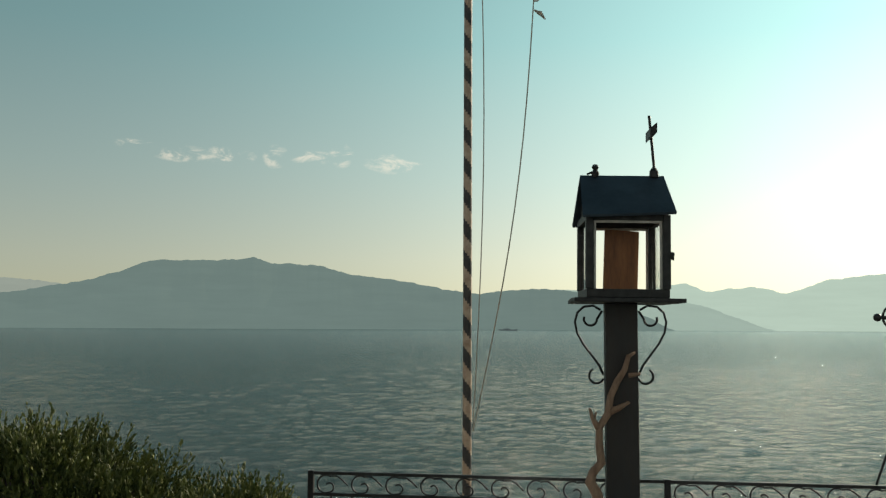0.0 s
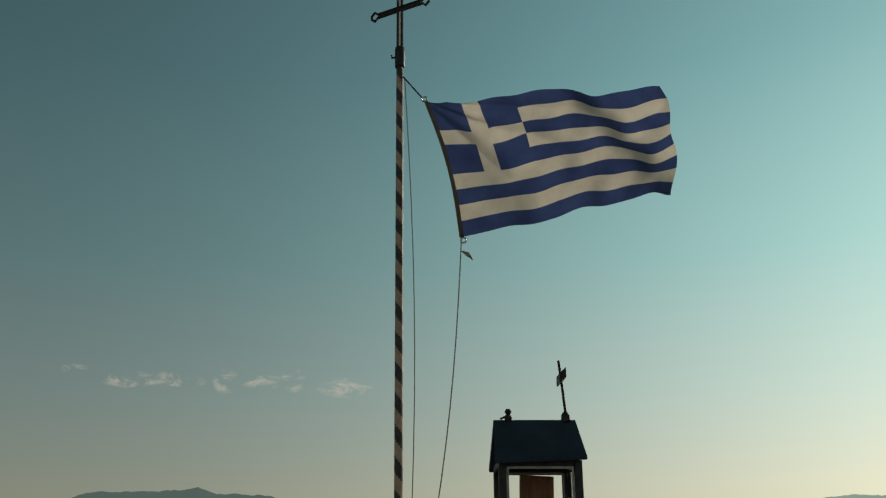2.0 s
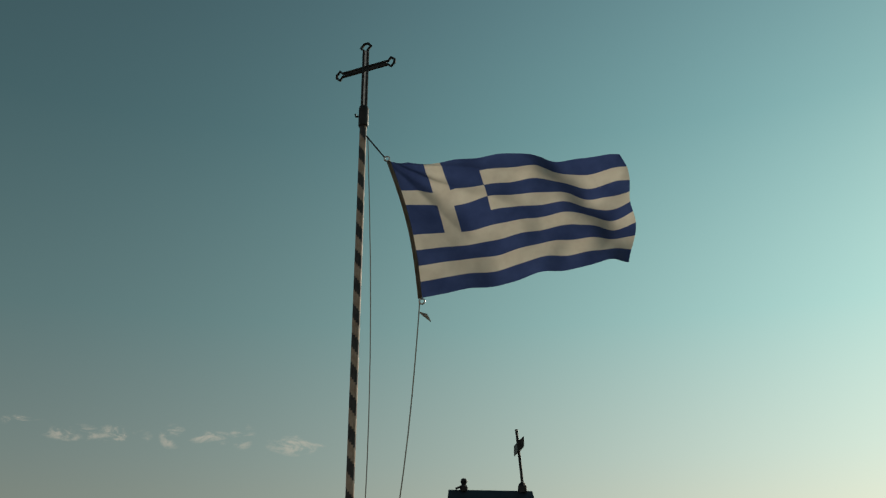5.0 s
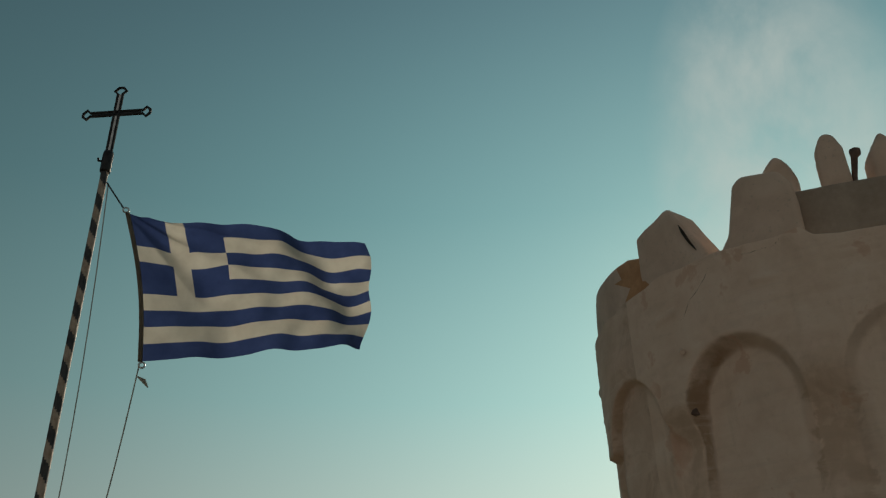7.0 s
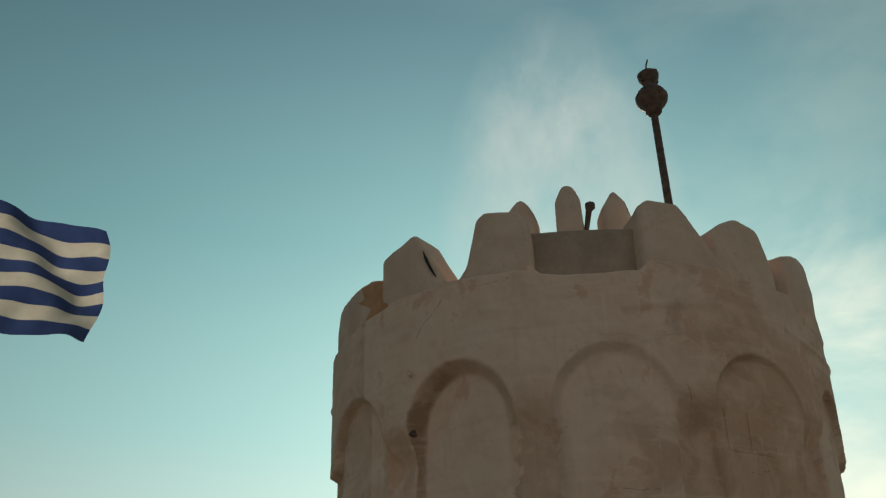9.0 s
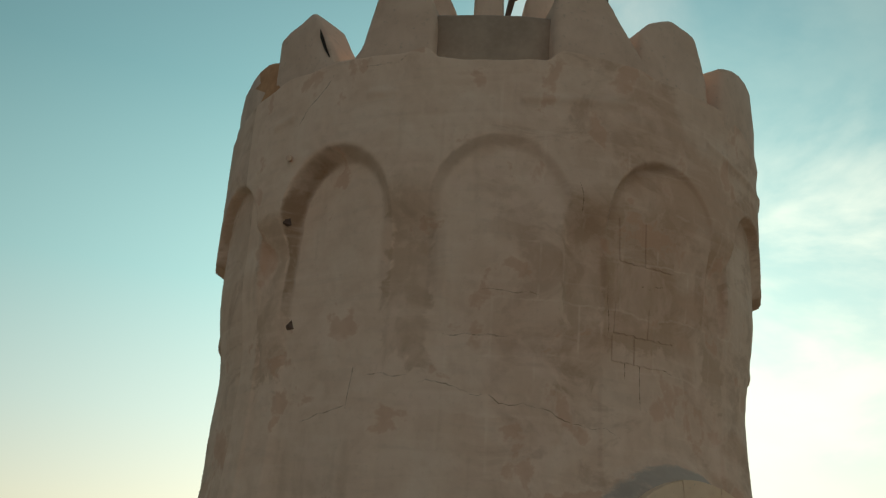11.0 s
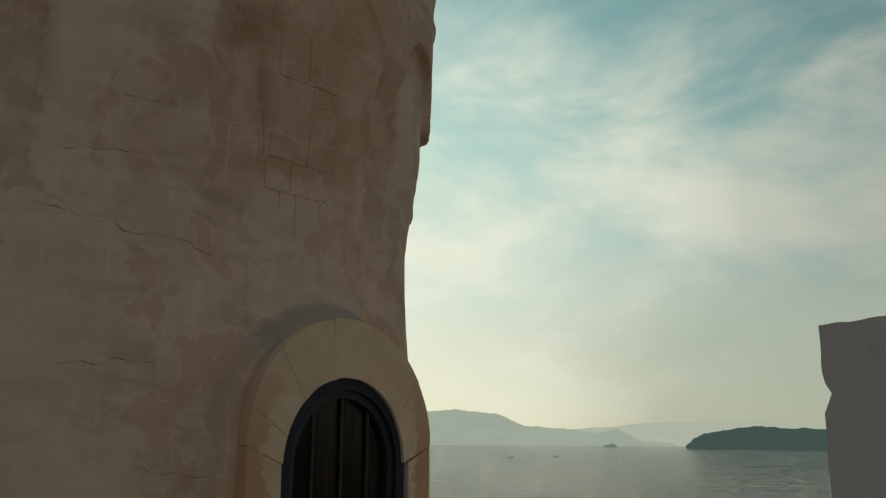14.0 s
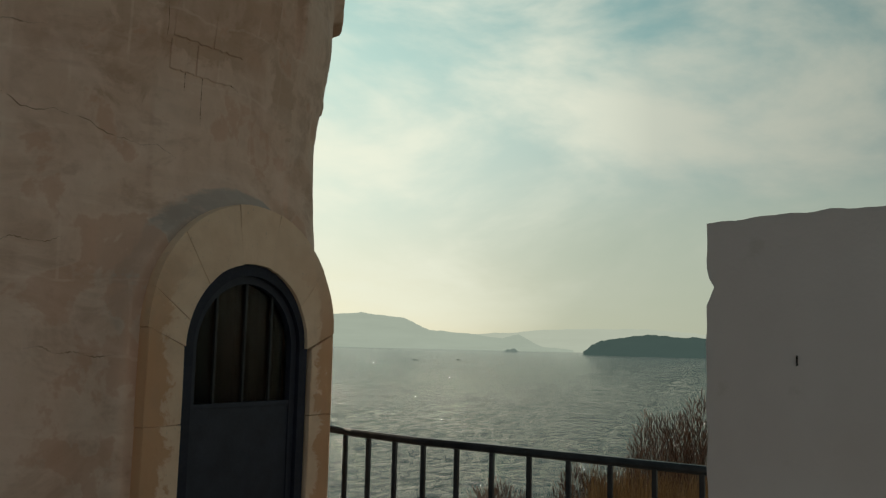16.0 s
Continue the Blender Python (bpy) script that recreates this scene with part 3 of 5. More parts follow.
# the sea: one sheet from the rocks to the horizon, its chop fading with distance
ang = np.concatenate([np.arange(-46, 100, 0.22), np.arange(100, 314, 2.0)])
rad = np.concatenate([[6.0, 20.0], 34.0 * 1.0093 ** np.arange(0, 532)])
rad[-1] = 4700.0
A2, D2 = np.meshgrid(np.radians(ang), rad)
SX, SY = np.sin(A2) * D2, np.cos(A2) * D2
wave = np.zeros_like(SX)
for size, tall, skew, seed in ((7.0, 0.05, 0.5, 51), (2.8, 0.06, 0.2, 52), (1.6, 0.06, -0.3, 53)):
    fade = np.clip(1.4 - D2 * 0.0018 / size * 3.1, 0, 1) if size < 5 else np.clip(1.3 - D2 / 2600, 0, 1)
    wx, wy = SX + skew * SY, (SY - skew * SX) * 1.7
    n1 = value_noise(wx / size + 400, wy / size + 400, seed)
    n2 = value_noise(wx / size * 1.37 - wy / size * 0.6 + 900, wy / size * 1.2 + 700, seed + 10)
    wave += tall * fade * (n1 * 0.9 + n2 * 0.6)
wave *= np.clip(D2 / 30 - 0.6, 0, 1)
tagged(sheet("water", np.stack([SX, SY, SEA + wave], -1), M_WATER, wrap=True), "wind-rippled grey-green sea", "sea", kind="structure")


def far_land(name, crest, distance, mat, label, seed, rough=0.03, depth=500, category="mountain"):
    """A ridge whose crest goes through (azimuth, elevation) pairs, with spurs down to the sea."""
    az = np.linspace(crest[0][0], crest[-1][0], int((crest[-1][0] - crest[0][0]) * 14) + 2)
    el = np.interp(az, [c[0] for c in crest], [c[1] for c in crest])
    el = el + value_noise(az * 1.3 + 50, az * 0 + seed, seed) * rough * 1.6 + value_noise(az * 4.5 + 90, az * 0 + seed, seed + 1) * rough
    rows = []
    for f in np.linspace(0, 1, 9):
        d = distance + depth * (f + 0.12 * value_noise(az * 0.8 + 30, az * 0 + f * 5, seed + 2) * math.sin(math.pi * f))
        top = np.tan(np.radians(el)) * (distance + depth) + 1.7
        z = SEA - 6 + (np.maximum(top, SEA) - SEA + 6) * f ** 0.8
        a = np.radians(az)
        rows.append(np.stack([np.sin(a) * d, np.cos(a) * d, z], -1))
    a = np.radians(az)
    rows.append(np.stack([np.sin(a) * (distance + depth + 350), np.cos(a) * (distance + depth + 350), np.full_like(az, SEA - 6)], -1))
    return tagged(sheet(name, np.array(rows), mat), label, category, kind="structure")


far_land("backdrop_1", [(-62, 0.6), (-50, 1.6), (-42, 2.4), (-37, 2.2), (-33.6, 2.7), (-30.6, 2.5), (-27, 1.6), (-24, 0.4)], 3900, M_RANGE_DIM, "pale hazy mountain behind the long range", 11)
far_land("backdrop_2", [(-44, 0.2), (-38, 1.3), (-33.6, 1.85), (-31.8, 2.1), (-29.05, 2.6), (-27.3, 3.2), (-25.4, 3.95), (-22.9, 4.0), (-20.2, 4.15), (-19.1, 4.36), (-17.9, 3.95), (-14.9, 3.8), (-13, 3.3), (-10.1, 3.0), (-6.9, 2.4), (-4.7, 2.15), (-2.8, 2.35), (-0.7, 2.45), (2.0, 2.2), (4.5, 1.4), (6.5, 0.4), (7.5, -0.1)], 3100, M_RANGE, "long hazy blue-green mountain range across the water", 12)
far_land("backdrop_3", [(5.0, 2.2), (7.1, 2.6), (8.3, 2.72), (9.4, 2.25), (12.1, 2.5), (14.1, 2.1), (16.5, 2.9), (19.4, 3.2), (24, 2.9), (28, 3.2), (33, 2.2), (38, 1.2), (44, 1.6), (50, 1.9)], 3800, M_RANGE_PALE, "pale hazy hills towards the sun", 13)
# paler copy of the range's end, thicker haze put into its colour
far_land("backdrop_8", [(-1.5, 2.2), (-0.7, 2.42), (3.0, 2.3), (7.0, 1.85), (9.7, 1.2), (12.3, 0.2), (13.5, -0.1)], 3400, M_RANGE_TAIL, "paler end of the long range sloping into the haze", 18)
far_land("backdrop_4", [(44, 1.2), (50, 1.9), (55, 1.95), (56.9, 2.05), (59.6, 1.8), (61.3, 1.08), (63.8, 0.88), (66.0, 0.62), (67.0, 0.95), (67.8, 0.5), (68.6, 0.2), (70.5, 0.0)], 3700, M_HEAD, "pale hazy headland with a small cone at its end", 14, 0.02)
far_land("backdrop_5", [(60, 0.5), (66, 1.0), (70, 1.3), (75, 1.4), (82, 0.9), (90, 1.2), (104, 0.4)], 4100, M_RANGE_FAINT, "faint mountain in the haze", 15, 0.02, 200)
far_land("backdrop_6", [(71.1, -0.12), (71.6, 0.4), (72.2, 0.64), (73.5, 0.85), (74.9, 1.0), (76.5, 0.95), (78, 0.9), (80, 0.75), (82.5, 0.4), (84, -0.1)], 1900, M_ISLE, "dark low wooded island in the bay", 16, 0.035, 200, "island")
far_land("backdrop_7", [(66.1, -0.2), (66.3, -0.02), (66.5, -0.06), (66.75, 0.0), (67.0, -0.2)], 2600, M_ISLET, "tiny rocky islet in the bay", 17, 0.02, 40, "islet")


def ship(name, az, distance, length, label, group=""):
    s = thing(name, label, "ship" if length > 20 else "boat", look(toward(az, 0) * distance + Vector((0, 0, SEA)), toward(az, 0) * distance * 2 + Vector((0, 0, SEA))) @ pose(0, 0, 0, -90), group)
    h = length / 2
    hull = outline_block([(-h, 0.13 * h), (-h * 0.93, -0.05 * h), (h * 0.85, -0.05 * h), (h, 0.17 * h), (h * 0.6, 0.11 * h), (-h * 0.6, 0.1 * h)], -h * 0.15, h * 0.15, h * 0.02)
    part("hull", hull, M_SHIP, s)
    part("deckhouse", a_box(-h * 0.5, h * 0.2, -h * 0.1, h * 0.1, h * 0.1, h * 0.2, bevel=h * 0.01), M_SHIP, s)
    part("mast", bar([(-h * 0.1, 0, h * 0.19), (-h * 0.1, 0, h * 0.42)], h * 0.015), M_SHIP, s)
    return s


ship("cargo_ship", -2.86, 2700, 58, "small dark cargo ship far out on the water")
ship("fishing_boat", 60.4, 700, 5, "tiny dark fishing boat in the bay", "boats in the bay")
ship("fishing_boat", 63.2, 760, 5, "tiny dark fishing boat in the bay", "boats in the bay")


# ---- the tower ----
TX, TY, CREST, DOOR_S = 6.49, 7.43, 5.50, 0.08
tower = thing("windmill_tower", "round whitewashed stone mill tower with stained, cracked plaster", "tower", pose(TX, TY, 0))


def wall_radius(th, z):
    """Radius of the tower at an angle (degrees) and height: battered shaft, corbelled arcade, upper drum."""
    shaft = 2.53 - 0.068 * np.minimum(z, 2.6) - 0.025 * np.clip(z - 2.6, 0, 1)
    phi = ((th + 125.3 + 15) % 30) - 15                     # from the middle of an arch
    x = phi / 57.2958 * 2.45
    half, spring, rise = 0.50, 4.22, 0.55
    inside_low = half - np.abs(x)
    inside_top = (1 - np.sqrt((x / half) ** 2 + (np.maximum(z - spring, 0) / rise) ** 2)) * half
    which = np.round((th + 125.3) / 30)
    front = ease(th, -176, -170) * (1 - ease(th, -74, -67))   # plastered smooth on this side
    edge = np.where(which == -1, 0.05, np.where(which == 0, 0.09 - 0.05 * ease(x, -0.2, 0.3), 0.012))
    niche = ease(np.where(z > spring, inside_top, inside_low) / edge, -0.3, 1.7)
    wob = 0.02 * value_noise(th / 4 + 100, z * 3 + 9, 21)
    upper = ease(z, 4.20 - 0.22 * front + wob, 4.27 + 0.10 * front + wob)
    pier = ease(z, 3.47 - 0.65 * front + wob, 3.54 + 0.1 * front + wob)
    cap = np.exp(-((z - 4.16) / 0.05) ** 2) * 0.035 * (1 - 0.8 * front)
    r_pier = shaft + (0.085 + cap - 0.025 * front) * pier
    r_up = 2.545 + 0.018 * (z - 4.2)
    r = r_pier + (r_up - r_pier) * upper
    high = ease(z, 4.0, 4.75)
    depth = np.where(which == -1, 0.19 - 0.09 * ease(x, -0.2, 0.45), 0.045)
    depth = np.where(which == 1, 0.10 - 0.08 * ease(x, -0.3, 0.4) * ease(z, 3.9, 4.4), depth)
    depth = np.where(np.abs(which) > 1, 0.08, depth)
    r_niche = np.where(z > 4.0, r_up - depth, np.minimum(r_up - depth, shaft + 0.02 + (r_up - depth - shaft - 0.02) * ease(z, 3.1, 4.0)))
    r = r + (r_niche - r) * niche
    # a roll near the crest, worn away in places
    r = r + 0.02 * np.exp(-((z - 5.12 - 0.05 * np.sin(th / 9)) / 0.035) ** 2) * (value_noise(th / 7 + 60, z * 0 + 2, 22) > 0.15)
    r = r + 0.013 * value_noise(th / 11 + 50, z * 1.4 + 20, 23) + 0.0035 * value_noise(th / 3.4 + 200, z * 4.5 + 20, 24) + 0.003 * value_noise(th / 1.1 + 600, z * 15 + 20, 25)
    # stone courses that show through the wash near the door
    bare = ease(value_noise(th / 14 + 300, z * 0.9 + 5, 26), -0.1, 0.35) * ease(th, -150, -135)
    course = z / 0.41 + 0.12 * value_noise(th / 20 + 30, z * 0.5, 27)
    row = np.floor(course)
    along = th / 57.3 * 2.4 / 0.62 + row * 0.37 + 0.2 * np.sin(row * 7.1)
    joint = np.maximum(np.exp(-((course - np.round(course)) * 0.41 / 0.014) ** 2), np.exp(-((along - np.round(along)) * 0.62 / 0.014) ** 2))
    r = r - 0.006 * bare * joint + 0.002 * bare * np.sin(row * 12.9 + np.floor(along + 0.5) * 4.7)
    # cracks and block joints that show through the plaster
    for n, (t0, z0, t1, z1, wander) in enumerate(CRACKS):
        f = np.clip((th - t0) / (t1 - t0), 0, 1) if abs(t1 - t0) > 2 else np.clip((z - z0) / (z1 - z0), 0, 1)
        if abs(t1 - t0) > 2:
            d = np.abs(z - (z0 + (z1 - z0) * f + wander * value_noise(th / 2.0 + 77, z * 0 + n, 30 + n)))
            on = (th > min(t0, t1)) & (th < max(t0, t1))
        else:
            d = np.abs(th - (t0 + (t1 - t0) * f + wander * 20 * value_noise(z * 6 + 77, z * 0 + n, 30 + n))) / 57.3 * 2.4
            on = (z > min(z0, z1)) & (z < max(z0, z1))
        r = r - 0.003 * on * np.exp(-(d / 0.009) ** 2)
    # plaster swept up to the stone arch
    s = r * np.sin(np.radians(th + 95)) - DOOR_S
    cosine = np.cos(np.radians(th + 95))
    away = np.where(z > 1.68, np.hypot(s, z - 1.68), np.abs(s)) - 0.755 + 0.015 * value_noise(th / 2 + 40, z * 5 + 9, 29)
    face = np.where(cosine > 0.5, 2.56 / np.maximum(cosine, 0.5), r)
    sweep = np.exp(-(np.maximum(away, 0) / (0.10 + 0.03 * value_noise(th / 3 + 70, z * 2 + 3, 28))) ** 1.6) * (away > -0.12) * (cosine > 0.7)
    r = np.where(face > r, r + (face - r) * sweep * np.where(s < 0.25, 0.93, 0.5), r)
    # the doorway
    s = r * np.sin(np.radians(th + 95)) - DOOR_S
    facing = np.cos(np.radians(th + 95)) > 0.5
    open_here = facing & (np.abs(s) < 0.57) & ((z < 1.57) | (s ** 2 + (z - 1.57) ** 2 < 0.57 ** 2))
    return np.where(open_here, 2.20, r)


def crenel(a):
    """How far the crest dips in the gap before the low parapet."""
    return 0.10 * ease(a, -139.5, -136.5) * (1 - ease(a, -119.0, -115.5))


CRACKS = [(-160.5, 2.72, -150.0, 2.78, 0.025), (-150.0, 2.78, -149.4, 3.1, 0.01), (-147.0, 3.02, -139.5, 3.0, 0.035), (-138.0, 2.98, -103.0, 2.70, 0.025),
          (-128.0, 3.62, -118.0, 3.60, 0.02), (-106.5, 3.40, -90.0, 3.22, 0.04), (-105.5, 3.38, -105.9, 3.75, 0.02), (-104.0, 3.82, -92.0, 3.80, 0.04),
          (-101.2, 3.80, -101.0, 4.15, 0.01), (-99.0, 2.90, -98.8, 3.30, 0.01), (-102.0, 3.10, -101.8, 3.35, 0.01), (-135.0, 5.17, -126.0, 5.26, 0.03), (-150.0, 5.38, -142.0, 5.45, 0.03),
          (-165.0, 5.05, -156.0, 5.42, 0.03), (-112.0, 4.22, -112.3, 4.45, 0.02), (-132.0, 2.10, -118.0, 2.14, 0.03), (-122.0, 1.55, -112.0, 1.52, 0.02), (-134.0, 3.30, -122.0, 3.32, 0.02)]
th = np.concatenate([np.arange(-180, -58, 0.26), np.arange(-58, 180, 0.8)])
zz = np.concatenate([np.linspace(-0.6, 1.2, 40)[:-1], np.linspace(1.2, CREST, 240)])
T2, Z2 = np.meshgrid(th, zz)
R2 = wall_radius(T2, np.maximum(Z2, 0))
rows = np.stack([R2 * np.cos(np.radians(T2)), R2 * np.sin(np.radians(T2)), Z2 + 0.03 * value_noise(T2 / 6 + 80, T2 * 0 + 3, 41) * ease(Z2, 5.2, CREST) - crenel(T2) * ease(Z2, 5.0, CREST)], -1)
inner = []
for r, z in ((2.40, CREST + 0.05), (2.12, CREST + 0.03), (2.05, CREST - 0.04), (2.05, 5.0)):
    a = np.radians(th)
    inner.append(np.stack([r * np.cos(a), r * np.sin(a), z - crenel(th)], -1))
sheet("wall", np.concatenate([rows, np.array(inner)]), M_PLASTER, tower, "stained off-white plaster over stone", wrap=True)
part("roof_slab", lathe([(2.06, 4.9), (2.06, 5.06)], 48), M_PAVING, tower)


for n, (t0, z0, t1, z1, wander) in enumerate(CRACKS):
    if t1 > -90.5:
        t1 = -91.0
    f = np.linspace(0, 1, 61)
    a, z = t0 + (t1 - t0) * f, z0 + (z1 - z0) * f
    if abs(t1 - t0) > 2:
        z = z + wander * value_noise(a / 2.0 + 77, a * 0 + n, 30 + n) + 0.004 * np.sin(np.arange(61) * 2.3)
    else:
        a = a + wander * 20 * value_noise(z * 6 + 77, z * 0 + n, 30 + n)
    r = wall_radius(a, z) + 0.001
    pts = [Vector(q) for q in np.stack([r * np.cos(np.radians(a)), r * np.sin(np.radians(a)), z], -1).tolist()]
    thin = [0.5 + 0.5 * math.sin(i * 0.37 + n * 1.7) + 0.35 * math.sin(i * 1.3 + n) for i in range(61)]
    rad = [max(0.0009, 0.0029 * k) * min(1, 0.1 * i + 0.1, 0.1 * (60 - i) + 0.1) for i, k in enumerate(thin)]
    part("crack", bar(pts, rad, 5), M_CRACK, tower, "thin brown crack in the plaster")


def merlon(points, r0, r1, seed, bevel=0.05, name="merlon", label="", mat=M_MERLON):
    """A merlon bent round the tower; its outline is (angle, height)."""
    mid = sum(p[0] for p in points) / len(points)
    rm = r1
    bm = outline_block([(radians(a - mid) * rm, z) for a, z in points], -rm, -r0, bevel, 0.022, seed)
    for v in bm.verts:
        a, r = v.co.x / rm, -v.co.y
        ang = radians(mid) + a
        v.co = Vector((r * math.cos(ang), r * math.sin(ang), v.co.z))
    bmesh.ops.recalc_face_normals(bm, faces=bm.faces)
    return part(name, bm, mat, tower, label, smooth=True)


B = CREST - 0.12
merlon([(-176.0, B), (-175.4, 6.06), (-165.6, 6.19), (-160.4, 5.84), (-157.4, 5.61), (-155.4, 5.46), (-154.8, B)], 2.12, 2.53, 1, label="worn pointed merlon with a dark crack")
merlon([(-155.2, B), (-154.8, 5.48), (-152.4, 5.64), (-149.8, 6.09), (-147.8, 6.15), (-140.2, 6.12), (-138.4, 5.98), (-138.0, B)], 2.12, 2.54, 2)
merlon([(-117.2, B), (-117.0, 6.08), (-114.8, 6.17), (-107.8, 6.17), (-105.6, 6.04), (-101.2, 5.72), (-99.0, 5.58), (-98.8, B)], 2.10, 2.54, 3)
merlon([(-100.4, B), (-99.8, 5.92), (-97.6, 6.06), (-92.0, 6.20), (-84.8, 6.17), (-82.4, 5.94), (-80.6, B)], 2.04, 2.50, 4)
merlon([(-79.5, B), (-79.0, 5.98), (-70.0, 6.12), (-56.0, 6.22), (-46.0, 6.12), (-44.0, B)], 2.10, 2.58, 5)
merlon([(148.0, B), (149.0, 5.93), (155.0, 6.03), (168.0, 6.01), (180.0, 5.95), (186.5, 5.86), (188.5, B)], 2.10, 2.53, 6, label="merlon with one side coloured orange as if warmly lit", mat=[M_MERLON, M_OCHRE_LIT])
ochre = next(o for o in tower.children if o.get("label") == "merlon with one side coloured orange as if warmly lit").data
# faces turned to the warm light take the orange copy
for f in ochre.polygons:
    f.material_index = int(math.degrees(math.atan2(f.center.y, f.center.x)) % 360 > 176.5)
for n, a in enumerate((133, 114, 94, 70, 44, 18, -10, -34)):
    merlon([(a - 8, B), (a - 7, 5.95), (a, 6.12), (a + 7, 5.93), (a + 8, B)], 2.10, 2.52, 7 + n)
# the low inner parapet between two merlons, and what stands on it
merlon([(-140.5, 5.1), (-140.5, 5.94), (-114.0, 5.93), (-114.0, 5.1)], 1.98, 2.40, 20, 0.04, "inner_parapet", "low grey cement parapet block, its shadow darkened into the colour", M_SHADED_CEMENT)
merlon([(-133.2, 5.6), (-133.1, 6.52), (-131.0, 6.69), (-128.2, 6.69), (-125.8, 6.50), (-125.7, 5.6)], 1.72, 2.0, 21, 0.05, "finger_merlon", "small round-topped upright stone")
merlon([(-120.4, 5.6), (-120.3, 6.43), (-116.8, 6.63), (-113.0, 6.51), (-111.6, 6.34), (-111.0, 5.6)], 1.72, 2.0, 22, 0.05, "finger_merlon")
merlon([(-147.4, 5.3), (-147.3, 6.43), (-143.2, 6.60), (-141.0, 6.52), (-138.6, 6.36), (-138.4, 5.3)], 1.72, 2.0, 23, 0.05, "finger_merlon")


def on_tower(angle, r, z):
    return (r * math.cos(radians(angle)), r * math.sin(radians(angle)), z)


part("vent_pipe", bar([on_tower(-125.6, 1.95, 6.0), on_tower(-124.9, 1.95, 6.20), on_tower(-123.8, 1.95, 6.40), on_tower(-123.4, 1.95, 6.43), on_tower(-123.3, 1.95, 6.47)], [0.022, 0.024, 0.030, 0.048, 0.048], 12), M_RUST, tower, "flared rusty pipe end", True)
px, py, _ = on_tower(-99.8, 2.0, 0)
mast = part("mast", lathe([(0.042, 5.0), (0.038, 7.70)], 16, (px, py, 0)), M_RUST, tower, "bare iron mast over the tower", True)
part("urn_finial", lathe([(0.045, 7.64), (0.085, 7.68), (0.085, 7.72), (0.13, 7.77), (0.165, 7.83), (0.17, 7.88), (0.14, 7.94), (0.08, 7.99), (0.065, 8.03), (0.075, 8.07), (0.105, 8.12), (0.115, 8.18), (0.085, 8.21)], 20, (px, py, 0)), M_RUST, mast, "dark iron urn finial", True)
bm = bar([(px, py, 8.2), (px - 0.01, py, 8.30), (px + 0.02, py - 0.01, 8.40)], 0.009)
for a in range(7):
    c = Vector((px + 0.075 * math.cos(a), py + 0.075 * math.sin(a), 8.10 + 0.045 * (a % 3)))
    tube(bm, [c, c + Vector((0.025 * math.cos(a), 0.025 * math.sin(a), 0.02 * math.sin(a * 2)))], [0.04, 0.028], 7)
part("broken_bracket", bm, M_RUST, mast)
for a, z, s in ((-166.6, 4.23, 1.0), (-164.8, 3.41, 0.8)):
    bm = bmesh.new()
    c = Vector(on_tower(a, float(wall_radius(np.array([a]), np.array([z]))[0]) - 0.01, z))
    out = Vector((c.x, c.y, 0)).normalized()
    side = Vector((-out.y, out.x, 0))
    v = [bm.verts.new(c + side * dx * s + Vector((0, 0, dz * s)) + out * dy) for dx, dz, dy in ((-0.05, 0, 0.01), (0.05, 0, 0.01), (0.0, 0.11, 0.0), (0, 0.02, 0.06))]
    for f in ((0, 1, 3), (1, 2, 3), (2, 0, 3), (0, 2, 1)):
        bm.faces.new([v[k] for k in f])
    part("iron_wedge", bm, M_RUST, tower, "rusty iron wedge stub")
part("bracket_stub", bar([on_tower(-167.2, 2.48, 4.82), on_tower(-164.6, 2.60, 4.74)], [0.03, 0.022]), M_MERLON, tower, "broken plaster bracket")

part("split", bar([on_tower(-162.2, 2.545, 5.93), on_tower(-161.4, 2.55, 5.84), on_tower(-160.2, 2.55, 5.72), on_tower(-159.0, 2.54, 5.62)], [0.004, 0.016, 0.014, 0.004], 6), M_DARK, tower, "dark split in a merlon")

# bared masonry blocks in the niche over the door
def niche_block(a0, a1, z0, z1, seed):
    rng = random.Random(seed)
    bm = bmesh.new()
    rows, steps = [], 10
    for i in range(steps + 1):
        a = a0 + (a1 - a0) * i / steps
        for z in (z0 + rng.uniform(-0.008, 0.008), z1 + rng.uniform(-0.008, 0.008)):
            r = float(wall_radius(np.array([a]), np.array([z]))[0]) + 0.006 + 0.004 * rng.random()
            rows.append((bm.verts.new(on_tower(a, r - 0.03, z)), bm.verts.new(on_tower(a, r, z))))
    for i in range(steps):
        (bi, bo), (ti, to), (bi2, bo2), (ti2, to2) = rows[2 * i:2 * i + 4]
        bm.faces.new((bo, bo2, to2, to)), bm.faces.new((to, to2, ti2, ti)), bm.faces.new((bi, bi2, bo2, bo))
    bm.faces.new((rows[0][0], rows[0][1], rows[1][1], rows[1][0])), bm.faces.new((rows[-1][0], rows[-1][1], rows[-2][1], rows[-2][0]))
    bmesh.ops.recalc_face_normals(bm, faces=bm.faces)
    edges = [e for e in bm.edges if len(e.link_faces) == 2 and e.calc_face_angle() > 0.7]
    bmesh.ops.bevel(bm, geom=edges, offset=0.004, segments=1, affect="EDGES")
    part("stone_block", bm, M_PLASTER, tower)


for n, (z0, z1, cuts) in enumerate(((3.22, 3.405, (-104.8, -100.3, -93.2)), (3.42, 3.93, (-104.6, -97.6, -91.4)), (3.945, 4.28, (-104.2, -98.8, -92.4)))):
    for k, (a0, a1) in enumerate(zip(cuts, cuts[1:])):
        niche_block(a0 + 0.12, a1 - 0.12, z0, z1, n * 10 + k)

